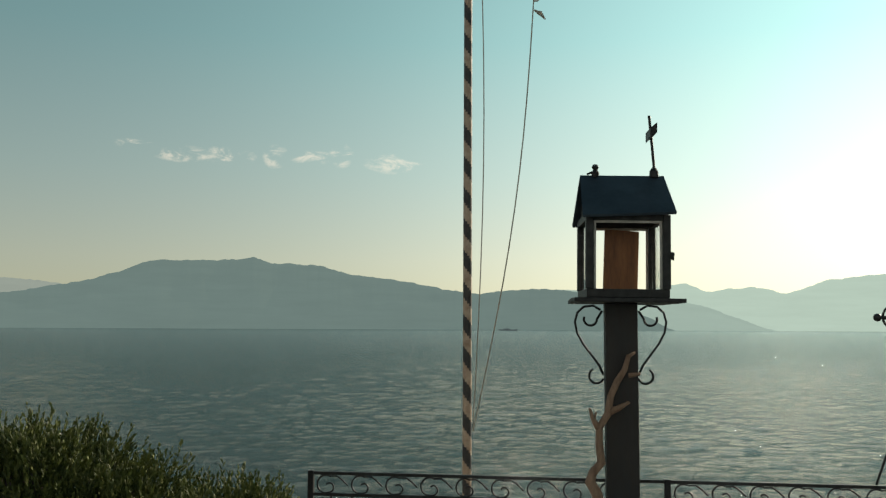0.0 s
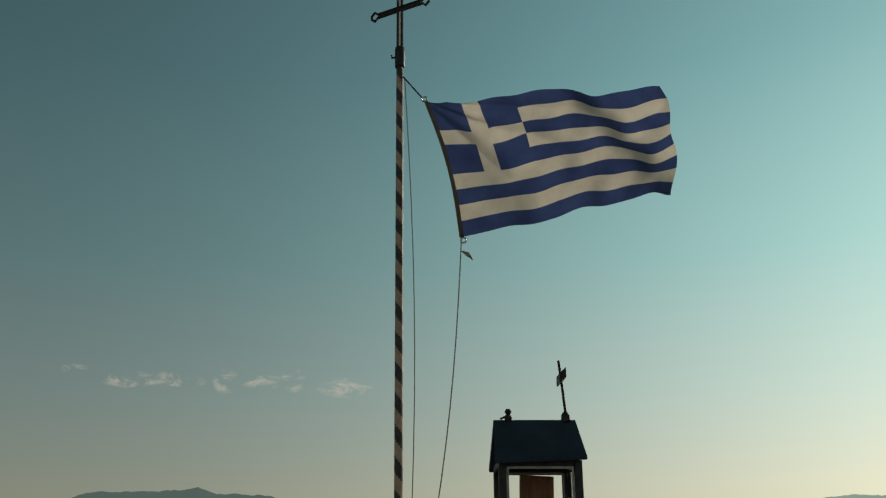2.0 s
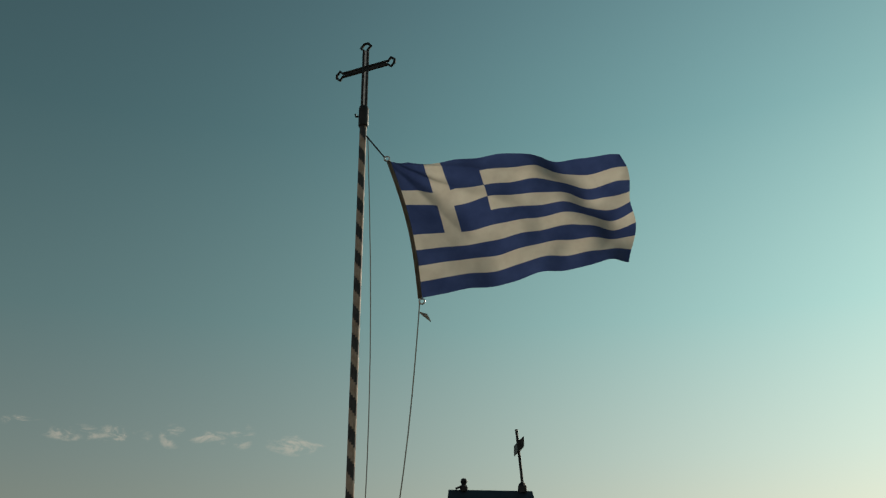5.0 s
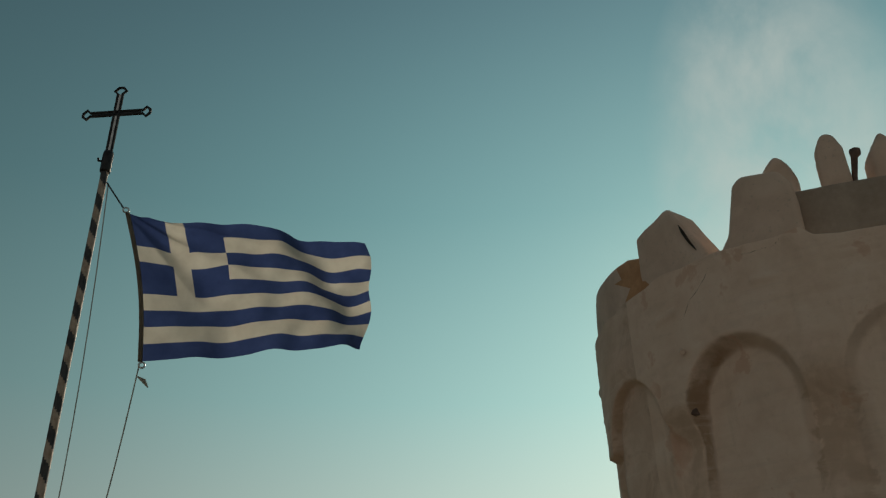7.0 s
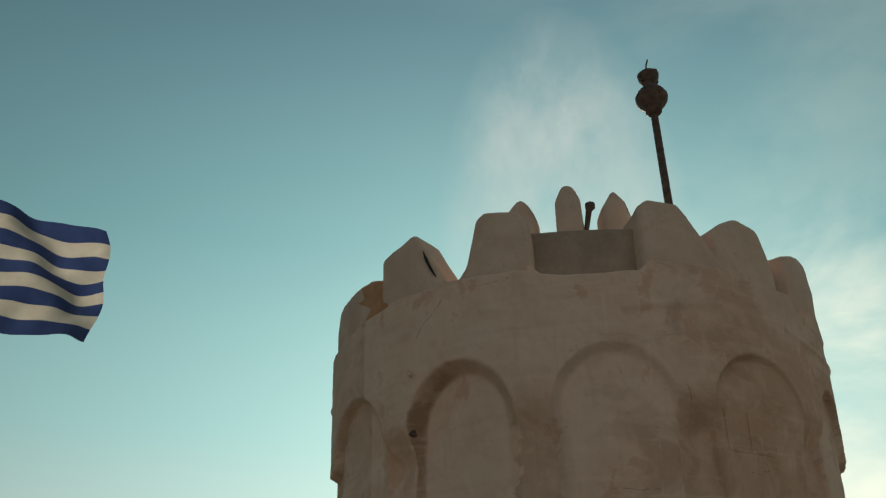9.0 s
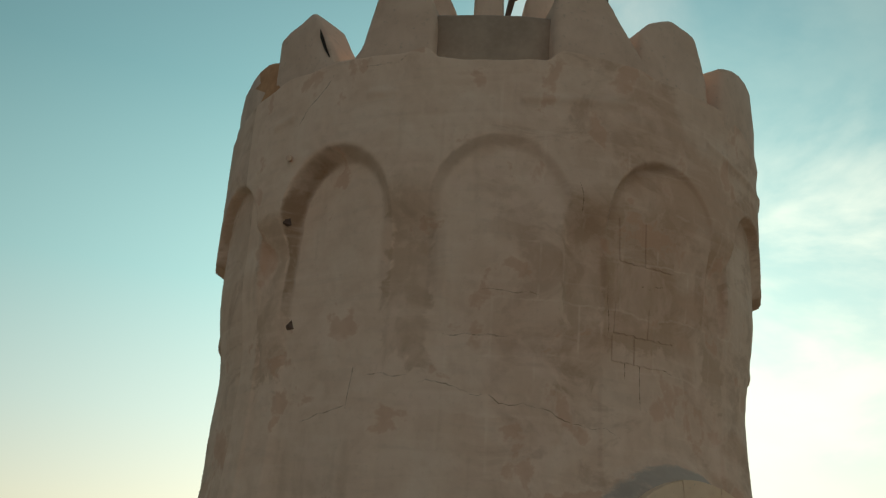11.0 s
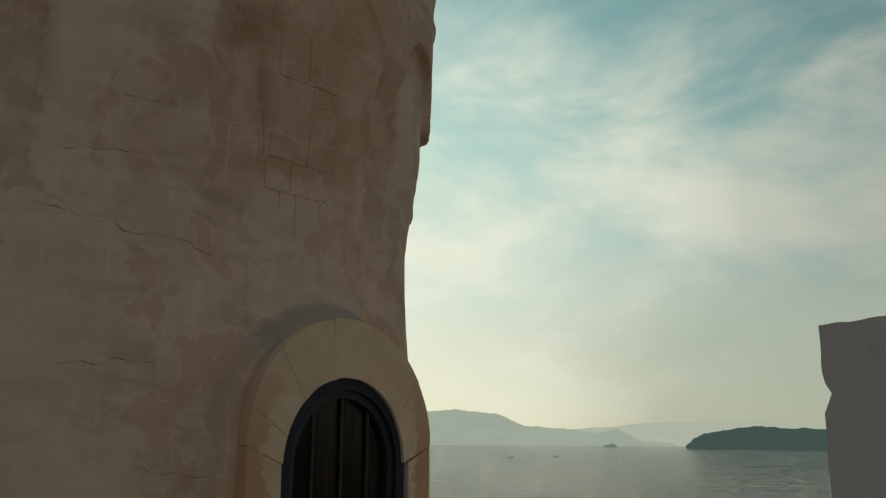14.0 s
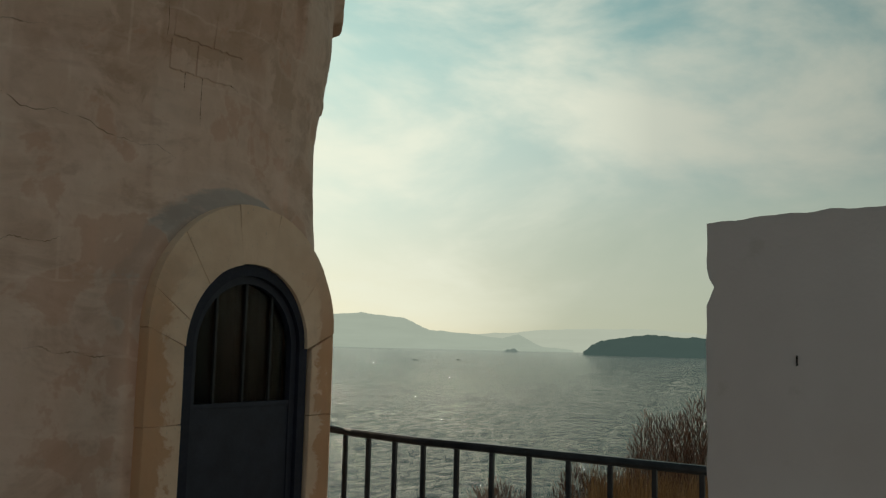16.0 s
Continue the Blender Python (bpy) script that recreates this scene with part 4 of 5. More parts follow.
# ---- doorway of the tower ----
DOOR = pose(0, 0, 0, 0, 0, -95 + 90) @ pose(DOOR_S, -2.62, 0)     # x along the wall, y into it
surround = new("door_surround")
surround.parent, surround.matrix_basis = tower, DOOR @ pose(0.02, 0, 0)
tagged(surround, "pale cut-stone arch round the door")


def voussoir(a0, a1, cz, r0, r1, y0, y1, seed):
    n = 5
    pts = [(r1 * math.cos(radians(a0 + (a1 - a0) * i / n)), cz + r1 * math.sin(radians(a0 + (a1 - a0) * i / n))) for i in range(n + 1)]
    pts += [(r0 * math.cos(radians(a1 + (a0 - a1) * i / n)), cz - 0.1 + r0 * math.sin(radians(a1 + (a0 - a1) * i / n))) for i in range(n + 1)]
    return outline_block(pts, y0, y1, 0.0018, 0.009, seed)


edges = [0, 32, 74, 101, 135, 163, 180]
for n, (a0, a1) in enumerate(zip(edges, edges[1:])):
    part("voussoir", voussoir(a0 + 0.02, a1 - 0.02, 1.68, 0.505, 0.765, 0.0, 0.62, n), M_STONE, surround)
for sx in (-1, 1):
    z = -0.02
    for h in (0.62, 0.55, 0.545):
        part("jamb_stone", outline_block([(sx * 0.53 + 0.02, z + 0.001), (sx * 0.765, z + 0.001), (sx * 0.765, min(z + h, 1.68) - 0.001), (sx * 0.53 + 0.02, min(z + h, 1.68 - 0.1 * (z > 1)) - 0.001)], 0.0, 0.62, 0.006, 0.006, z), M_STONE, surround)
        z += h
door = new("door")
door.parent, door.matrix_basis = tower, DOOR @ pose(0.035, 0, 0)
tagged(door, "dark blue arched metal door with a barred window, shut")


def arch_outline(half, bottom, spring, n=32):
    return [(-half, bottom)] + [(half * math.cos(radians(180 - 180 * i / n)), spring + half * math.sin(radians(180 - 180 * i / n))) for i in range(n + 1)] + [(half, bottom)]


def arch_frame(half, wide, bottom, spring, y0, y1):
    """A band that follows the arch, open at the bottom."""
    bm = bmesh.new()
    o, i = arch_outline(half, bottom, spring), arch_outline(half - wide, bottom, spring)
    ring = [[bm.verts.new((x, y, z)) for (x, z) in line] for line, y in ((o, y0), (i, y0), (i, y1), (o, y1))]
    for a, b in zip(ring, ring[1:] + ring[:1]):
        for k in range(len(a) - 1):
            bm.faces.new((a[k], a[k + 1], b[k + 1], b[k]))
    bm.faces.new([r[0] for r in ring][::-1]), bm.faces.new([r[-1] for r in ring])
    bmesh.ops.recalc_face_normals(bm, faces=bm.faces)
    return bm


part("door_frame", arch_frame(0.515, 0.072, 0.02, 1.57, 0.025, 0.14), M_NAVY, door, "dark navy painted frame")
part("leaf_rim", arch_frame(0.445, 0.050, 0.02, 1.57, 0.055, 0.11), M_BLUE, door)
part("lower_panel", a_box(-0.41, 0.41, 0.065, 0.105, 0.02, 1.24, bevel=0.006), M_BLUE, door, "dark blue sheet panel")
part("sill_bar", a_box(-0.41, 0.41, 0.058, 0.11, 1.22, 1.25, bevel=0.005), M_BLUE, door)
for x in (-0.235, 0.0, 0.225):
    top = 1.57 + math.sqrt(0.42 ** 2 - x * x)
    part("window_bar", a_box(x - 0.008, x + 0.008, 0.072, 0.089, 1.24, top, bevel=0.003), M_RAIL, door)
part("pane", outline_block(arch_outline(0.42, 1.24, 1.57), 0.094, 0.098, 0), M_DUSTY, door, "dusty dark glass")
# one flat near-black face gives the darkness of the unlit room
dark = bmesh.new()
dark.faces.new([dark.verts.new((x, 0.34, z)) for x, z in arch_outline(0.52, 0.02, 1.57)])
part("dark_room", dark, M_DARK, door, "near-black sheet standing for the unlit room behind the glass")
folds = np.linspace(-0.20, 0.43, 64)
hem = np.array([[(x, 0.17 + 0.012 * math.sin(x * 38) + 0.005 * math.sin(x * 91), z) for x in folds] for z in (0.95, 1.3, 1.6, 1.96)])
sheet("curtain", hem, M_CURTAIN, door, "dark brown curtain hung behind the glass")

# ---- white wall with a broken edge ----
bm = bmesh.new()
top = lambda s: 2.235 + 0.02 * math.sin(s * 2.6 + 0.6) + 0.012 * s + 0.012 * noise.noise(Vector((s * 9, 4, 0)))
LEN = 3.4
cols = [i * LEN / 90 for i in range(91)]


def end_wear(z):
    notch = 0.035 * math.exp(-((z - 1.915) / 0.045) ** 2)
    return notch + 0.012 * noise.noise(Vector((0, z * 7, 1))) + 0.006 * noise.noise(Vector((3, z * 25, 1))) + (0.03 if z < 1.9 else 0.0) * -0.4


faces = []
for y in (0.0, 0.42):
    g = [[bm.verts.new((s + end_wear(f * 2.25) * (1 - min(1, s / 0.3)), y + 0.012 * noise.noise(Vector((s * 2, f * 5, y))), f * top(s))) for f in [k / 50 for k in range(51)]] for s in cols]
    faces.append(g)
a, b = faces
for i in range(90):
    for k in range(50):
        bm.faces.new((a[i][k], a[i + 1][k], a[i + 1][k + 1], a[i][k + 1]))
        bm.faces.new((b[i][k], b[i][k + 1], b[i + 1][k + 1], b[i + 1][k]))
    bm.faces.new((a[i][50], a[i + 1][50], b[i + 1][50], b[i][50]))
for k in range(50):
    bm.faces.new((a[0][k], a[0][k + 1], b[0][k + 1], b[0][k]))
    bm.faces.new((a[90][k], b[90][k], b[90][k + 1], a[90][k + 1]))
bmesh.ops.recalc_face_normals(bm, faces=bm.faces)
for e in bm.edges:
    if len(e.link_faces) == 2 and e.calc_face_angle() > 0.6:
        e.smooth = False
wall_turn = math.degrees(math.atan2(1.364 - 2.156, 6.321 - 6.583))
white = part("wall_white", bm, M_WHITE, None, smooth=True)
white.matrix_world = pose(6.56, 2.156, 0, 0, 0, wall_turn)
tagged(white, "thick whitewashed masonry wall with a chipped end", "wall", kind="structure")
part("crack_slot", a_box(0.435, 0.4385, -0.010, 0.05, 1.565, 1.612, bevel=0.002), M_DARK, white, "narrow dark slot in the wash")

# ---- railing between the tower and the white wall ----
rail = thing("railing", "black painted metal railing with square balusters", "railing", pose(7.28, 0, 0))
bend = [Vector(p) for p in ((7.60, 5.12, 1.0), (7.43, 4.767, 1.0), (7.252, 4.134, 1.0), (7.144, 3.347, 1.0), (7.034, 2.586, 1.0), (6.93, 1.80, 1.0))]
off = Vector((7.28, 0, 0))
part("top_rail", bar([p - off for p in bend], 0.026, 10), M_RAIL, rail)
part("bottom_rail", bar([Vector((p.x, p.y, 0.12)) - off for p in bend], 0.018, 8), M_RAIL, rail)
run = [0.0]
for p, q in zip(bend, bend[1:]):
    run.append(run[-1] + (q - p).length)
s = 0.30
while s < run[-1]:
    k = max(i for i in range(len(run)) if run[i] <= s)
    p = bend[k].lerp(bend[k + 1], (s - run[k]) / (run[k + 1] - run[k])) - off
    part("baluster", a_box(p.x - 0.014, p.x + 0.014, p.y - 0.014, p.y + 0.014, 0.02, 0.985, bevel=0.003), M_RAIL, rail)
    s += 0.262


# ---- lantern shrine on a post ----
shrine = thing("candle_shrine", "dark metal candle shrine with gabled roof on a post", "shrine", pose(0.19, 5.72, 0))
part("post", a_box(-0.095, 0.075, -0.085, 0.085, 0.0, 1.99, bevel=0.006), M_POST, shrine, "dark square metal post")
box_e = new("lantern_box")
box_e.parent, box_e.matrix_basis = shrine, pose(0.0, 0, 1.99, 0, 0.6, 5)
tagged(box_e, "glazed lantern box with whitish inner trim")
for y in (-0.20, -0.07, 0.07, 0.20):
    part("shelf_board", a_box(-0.285 + 0.02 * (y > 0), 0.275 + 0.012 * (y < 0), y - 0.062, y + 0.062, 0.0, 0.022, bevel=0.004), M_IRON, box_e)
part("base_frame", a_box(-0.215, 0.215, -0.205, 0.205, 0.024, 0.07, bevel=0.004), M_IRON, box_e)
for x in (-0.2, 0.2):
    for y in (-0.19, 0.19):
        part("corner_post", a_box(x - 0.02, x + 0.02, y - 0.02, y + 0.02, 0.07, 0.46, bevel=0.004), M_IRON, box_e)
        part("inner_trim", a_box(x * 0.86 - 0.006, x * 0.86 + 0.006, y - 0.006, y + 0.006, 0.07, 0.43, bevel=0.002), M_TRIM, box_e, "chalky white inner strip")
for y in (-0.19, 0.19):
    part("head_rail", a_box(-0.18, 0.18, y - 0.018, y + 0.018, 0.43, 0.47, bevel=0.004), M_IRON, box_e)
    part("head_trim", a_box(-0.165, 0.165, y - 0.007, y + 0.007, 0.417, 0.43, bevel=0.002), M_TRIM, box_e)
for x in (-0.2, 0.2):
    part("side_rail", a_box(x - 0.018, x + 0.018, -0.17, 0.17, 0.43, 0.47, bevel=0.004), M_IRON, box_e)
    g = part("side_pane", a_box(x - 0.002, x + 0.002, -0.17, 0.17, 0.07, 0.43, bevel=0), M_GLASS, box_e)
    g.visible_shadow = False
part("icon_panel", outline_block([(-0.098, 0.07), (0.088, 0.07), (0.098, 0.395), (-0.088, 0.405)], 0.02, 0.045, 0.004), M_WOOD, box_e, "brown wooden icon panel")
part("latch", bar([(0.212, -0.19, 0.245), (0.225, -0.19, 0.235), (0.232, -0.19, 0.265)], [0.014, 0.02, 0.012], 8), M_IRON, box_e)
roof_bm = bmesh.new()
ridge_z, eave_z, deep, half_l, half_e = 0.70, 0.455, 0.25, 0.228, 0.243
for sgn in (-1, 1):
    up = [(-half_l, 0, ridge_z), (half_l, 0, ridge_z), (half_e, sgn * deep, eave_z + 0.015), (-half_e, sgn * deep, eave_z - 0.005)]
    v = [roof_bm.verts.new(p) for p in up] + [roof_bm.verts.new((p[0] * 0.985, p[1] * 0.985, p[2] - 0.012)) for p in up]
    for f in ((0, 1, 2, 3), (7, 6, 5, 4), (0, 4, 5, 1), (1, 5, 6, 2), (2, 6, 7, 3), (3, 7, 4, 0)):
        roof_bm.faces.new([v[k] for k in f])
bmesh.ops.recalc_face_normals(roof_bm, faces=roof_bm.faces)
roof = part("roof", roof_bm, M_ROOF, box_e, "dark blue sheet-metal gable roof")
for x in (-0.2, 0.2):
    gbl = outline_block([(-0.2, 0.47), (0.2, 0.47), (0.0, 0.675)], -0.004, 0.004, 0)
    for v in gbl.verts:
        v.co = Vector((x + v.co.y, v.co.x, v.co.z))
    part("gable_plate", gbl, M_IRON, box_e)
part("ridge_knob", lathe([(0.018, 0.69), (0.022, 0.715), (0.012, 0.73), (0.02, 0.745), (0.012, 0.76)], 10, (-0.145, 0, 0)), M_IRON, box_e)
part("knob_wire", bar([(-0.145, 0, 0.725), (-0.19, 0, 0.705)], 0.006, 6), M_IRON, box_e)
part("cross_foot", lathe([(0.026, 0.69), (0.024, 0.725), (0.012, 0.745)], 10, (0.175, 0, 0)), M_IRON, box_e)
part("cross_stem", bar([(0.177, 0, 0.73), (0.165, 0, 0.87), (0.15, 0, 1.035)], 0.008, 8), M_IRON, box_e, "thin iron cross, slightly bent")
part("cross_arm", outline_block([(-0.016, -0.045), (0.022, -0.012), (0.022, 0.045), (-0.016, 0.012)], -0.07, 0.07, 0.003), M_IRON, box_e).location = (0.159, 0, 0.94)
for sgn in (-1, 1):
    cx = -0.01 + sgn * 0.085
    outer = [(cx + sgn * x, 0, z) for x, z in ((0.02, 1.955), (0.06, 1.978), (0.11, 1.972), (0.145, 1.94), (0.158, 1.89), (0.147, 1.83), (0.115, 1.77), (0.07, 1.71), (0.03, 1.655), (0.008, 1.605))]
    hook_hi = [(cx + sgn * (0.075 + 0.035 * math.cos(radians(a))), 0, 1.905 + 0.035 * math.sin(radians(a))) for a in range(20, -181, -20)]
    hook_lo = [(cx + sgn * (0.045 + 0.04 * math.cos(radians(a))), 0, 1.60 + 0.04 * math.sin(radians(a))) for a in range(200, 431, 20)]
    bm = bar(outer, 0.0065, 8)
    tube(bm, hook_hi + [(cx + sgn * 0.012, 0, 1.95)], 0.0065, 8)
    tube(bm, hook_lo, 0.0065, 8)
    part("scroll_bracket", bm, M_IRON, shrine, "curled iron bracket", True)
branch = thing("driftwood_branch", "twisted pale driftwood branch leaning against the shrine post", "branch", pose(0.19, 5.60, 0))
main = [(-0.13, 0, 0.0), (-0.12, -0.02, 0.45), (-0.13, -0.02, 0.85), (-0.15, -0.02, 1.0), (-0.185, -0.02, 1.06), (-0.17, -0.03, 1.11), (-0.125, -0.02, 1.16), (-0.135, -0.02, 1.25), (-0.135, -0.02, 1.34), (-0.09, -0.02, 1.41), (-0.075, -0.02, 1.50), (-0.04, -0.02, 1.58), (0.0, -0.01, 1.64), (0.02, -0.01, 1.71), (0.055, 0, 1.73)]
part("limb", bar(main, [0.024, 0.024, 0.026, 0.03, 0.028, 0.023, 0.023, 0.021, 0.019, 0.02, 0.018, 0.018, 0.015, 0.013, 0.006], 9), M_DRIFT, branch, smooth=True)
part("twig", bar([(-0.135, -0.02, 1.33), (-0.165, -0.03, 1.38), (-0.185, -0.03, 1.44)], [0.018, 0.014, 0.006]), M_DRIFT, branch, smooth=True)
part("twig", bar([(-0.165, -0.03, 1.38), (-0.15, -0.03, 1.42)], [0.01, 0.005]), M_DRIFT, branch, smooth=True)
part("twig", bar([(-0.085, -0.02, 1.42), (-0.03, -0.03, 1.445), (0.02, -0.03, 1.475)], [0.02, 0.015, 0.008]), M_DRIFT, branch, smooth=True)
part("twig", bar([(0.02, -0.01, 1.61), (0.08, -0.02, 1.62)], [0.014, 0.007]), M_DRIFT, branch, smooth=True)

# ---- scrolled iron fence along the terrace edge ----
FY = 6.34
fence = thing("iron_fence", "low black wrought-iron fence with curled scrolls under the top rail", "fence", pose(0, FY, 0))
X0, X1, X2 = -1.69, 0.49, 3.0
part("top_rail", a_box(X0, X2, -0.012, 0.012, 0.935, 0.955, bevel=0.003), M_IRON, fence)
part("middle_rail", a_box(X0, X2, -0.012, 0.012, 0.805, 0.825, bevel=0.003), M_IRON, fence)
part("bottom_rail", a_box(X0, X2, -0.012, 0.012, 0.10, 0.12, bevel=0.003), M_IRON, fence)
for x in (X0, X1, X2):
    part("post", a_box(x - 0.018, x + 0.018, -0.018, 0.018, 0.0, 0.96, bevel=0.003), M_IRON, fence)
x = X0 + 0.13
while x < X2 - 0.05:
    if abs(x - X1) > 0.06:
        part("baluster", bar([(x, 0, 0.11), (x, 0, 0.81)], 0.007, 8), M_IRON, fence)
    x += 0.133
scroll_me = None
x = X0 + 0.03
while x < X2 - 0.2:
    if not (X1 - 0.2 < x < X1 + 0.02):
        if scroll_me is None:
            c = spiral(0.065, 0.878, 0.054, 0.054, 60, 265, 16) + spiral(0.085, 0.862, 0.036, 0.02, 265, 500, 16)
            bm = bar(c, 0.0055, 6)
            tube(bm, [(0.09, 0, 0.925), (0.135, 0, 0.928), (0.17, 0, 0.905), (0.205, 0, 0.87)], 0.0055, 6)
            ob = part("scroll", bm, M_IRON, fence, smooth=True)
            scroll_me = ob.data
        else:
            ob = new("scroll", scroll_me)
            ob.parent = fence
        ob.location.x = x
    x += 0.218
crest = thing("iron_cross_crest", "wrought-iron gate crest with a cross in a trefoil outline", "gate crest", pose(1.95, FY + 0.0, 0, 0, 1.5))
part("upright", bar([(0, 0, 0.95), (0, 0, 2.2)], 0.014, 8), M_IRON, crest)
part("crossbar", bar([(-0.285, 0, 1.92), (0.285, 0, 1.92)], 0.011, 8), M_IRON, crest)
for p in ((0, 2.2), (-0.285, 1.92), (0.285, 1.92)):
    bm = bmesh.new()
    bmesh.ops.create_uvsphere(bm, u_segments=12, v_segments=8, radius=0.024)
    bmesh.ops.translate(bm, vec=(p[0], 0, p[1]), verts=bm.verts)
    part("ball_tip", bm, M_IRON, crest, smooth=True)
for sgn in (-1, 1):
    lobes = []
    for cx, cz, r, a0, a1 in ((0.0, 2.075, 0.105, 80, 0), (0.125, 1.99, 0.10, 70, -12), (0.18, 1.925, 0.075, 50, -85)):
        lobes += [(sgn * (cx + r * math.cos(radians(a0 + (a1 - a0) * i / 8))), 0, cz + r * math.sin(radians(a0 + (a1 - a0) * i / 8))) for i in range(9)]
    part("outline_bar", bar(lobes, 0.007, 6), M_IRON, crest, smooth=True)
    for cz in (2.06, 1.945):
        curl = [(sgn * (0.075 + 0.04 * math.cos(radians(a))), 0, cz + 0.035 * math.sin(radians(a))) for a in range(-90, 171, 20)]
        part("curl", bar(curl + [(sgn * 0.012, 0, cz - 0.05)], 0.006, 6), M_IRON, crest, smooth=True)
    for cz, hh in ((2.0, 0.09), (1.81, 0.09), (1.63, 0.10), (1.42, 0.10), (1.22, 0.10)):
        part("loop", bar([(sgn * 0.05 * math.sin(math.pi * i / 10), 0, cz - hh + 2 * hh * i / 10) for i in range(11)], 0.006, 6), M_IRON, crest, smooth=True)
    part("side_stay", bar([(sgn * 0.3, 0, 0.95), (sgn * 0.2, 0, 1.25), (sgn * 0.06, 0, 1.5), (0, 0, 1.62)], 0.007, 6), M_IRON, crest, smooth=True)

# ---- flagpole and flag ----
FX, FYP = -0.98, 9.15
ground_at = float(ground_height(np.array([FX]), np.array([FYP]))[0])
flagpole = thing("flagpole", "tall spiral-striped dark and white pole topped by a cross", "flagpole", pose(FX, FYP, 0))
bm = bmesh.new()
SIDES, STEP, PITCH = 24, 0.025, 0.30
levels = int((7.12 - ground_at + 0.3) / STEP)
rings = []
for i in range(levels + 1):
    z = ground_at - 0.3 + i * STEP
    r = 0.044 - 0.006 * i / levels
    rings.append([bm.verts.new((r * math.cos(k * math.tau / SIDES), r * math.sin(k * math.tau / SIDES), z)) for k in range(SIDES)])
for i, (r, s) in enumerate(zip(rings, rings[1:])):
    for k in range(SIDES):
        f = bm.faces.new((r[k], r[(k + 1) % SIDES], s[(k + 1) % SIDES], s[k]))
        f.smooth = True
        f.material_index = int(((i * STEP / PITCH + k / SIDES) % 1.0) < 0.47)
part("striped_shaft", bm, [M_POLE_LIGHT, M_POLE_DARK], flagpole)
part("collar", lathe([(0.05, 7.03), (0.055, 7.05), (0.055, 7.25), (0.048, 7.28)], 16), M_IRON, flagpole, "dark clamp collar", True)
part("clamp_screw", bar([(-0.05, 0, 7.16), (-0.085, 0, 7.16), (-0.09, 0, 7.19)], 0.012, 8), M_IRON, flagpole)
topx = new("cross_top")
topx.parent, topx.matrix_basis = flagpole, pose(0, 0, 0, 0, 0, -24)
tagged(topx, "flat iron cross with open lobed tips")


def lobed_bar(a, b, wide, loop):
    """Two parallel flat bars from a to b that open into a loop at b."""
    bm = bmesh.new()
    a, b = Vector(a), Vector(b)
    t = (b - a).normalized()
    s = t.cross(Vector((0, 1, 0))).normalized()
    pts = [a + s * wide, b - t * loop * 1.3 + s * wide, b - t * loop * 0.7 + s * loop, b + s * loop * 0.35, b, b - s * loop * 0.35, b - t * loop * 0.7 - s * loop, b - t * loop * 1.3 - s * wide, a - s * wide]
    return tube(bm, pts, 0.016, 8)


part("upper_arm", lobed_bar((0, 0, 7.25), (0, 0, 8.12), 0.026, 0.065), M_IRON, topx)
for sgn in (-1, 1):
    part("side_arm", lobed_bar((0, 0, 7.78), (sgn * 0.37, 0, 7.78), 0.022, 0.06), M_IRON, topx)
    part("side_plate", a_box(min(0, sgn * 0.27), max(0, sgn * 0.27), -0.006, 0.006, 7.757, 7.803, bevel=0.002), M_IRON, topx)
part("stem_plate", a_box(-0.024, 0.024, -0.005, 0.005, 7.25, 8.03, bevel=0.002), M_STEEL, topx, "worn bright steel strip")
H_TOP, H_BOT = Vector((-0.69, 9.12, 6.58)), Vector((-0.345, 9.12, 5.03))
halyard = thing("halyard", "thin white flag rope with a tied tail", "rope", pose(FX, FYP, 0))
o = Vector((FX, FYP, 0))
part("upper_line", bar([Vector((FX + 0.04, 9.12, 6.90)) - o, Vector((-0.735, 9.12, 6.63)) - o], 0.008, 6), M_IRON, halyard)
foot = Vector((FX + 0.06, 9.10, 0.9))
low = [H_BOT.lerp(foot, i / 12) + Vector((0.10 * math.sin(math.pi * i / 12), 0, 0)) - o for i in range(13)]
part("lower_line", bar(low, 0.0065, 6), M_ROPE, halyard)
part("back_line", bar([Vector((FX + 0.055 + 0.10 * math.sin(math.pi * i / 12), 9.14, 6.9 - 6.0 * i / 12)) - o for i in range(13)], 0.0055, 6), M_ROPE, halyard)
bm = bmesh.new()
for k in range(5):
    tube(bm, [H_BOT + Vector((0.0, 0, -0.15)) - o, H_BOT + Vector((0.04, 0, -0.165 - 0.006 * k)) - o, H_BOT + Vector((0.075 + 0.008 * k, 0.01 * k, -0.175 - 0.014 * k)) - o], 0.007, 5)
part("frayed_tail", bm, M_ROPE, halyard, "frayed rope tail")

flag = thing("flag", "blue and white striped flag with cross, flying in wind", "flag", pose(0, 0, 0))
NU, NV = 108, 72
u, v = np.meshgrid(np.linspace(0, 1, NU + 1), np.linspace(0, 1, NV + 1))
hx = H_TOP.x + (H_BOT.x - H_TOP.x) * v + 0.06 * np.sin(np.pi * v)
hz = H_TOP.z + (H_BOT.z - H_TOP.z) * v
fx = 1.70 + 0.14 * np.sin(np.pi * (0.1 + 0.75 * v)) + 0.10 * v + 0.025 * np.sin(v * 11)
fz = 6.60 - 1.04 * v - 0.03 * np.sin(v * 7)
X = hx + (fx - hx) * u
fan = np.arctan2(v + 0.04, u + 0.03)
crease = np.abs(np.sin(fan * 7.5 + 0.6)) * np.exp(-2.2 * np.hypot(u, v)) + 0.7 * np.abs(np.sin(u * 8 + v * 4.4 + 0.9)) * u * np.exp(-3.0 * (v - 0.25) ** 2)
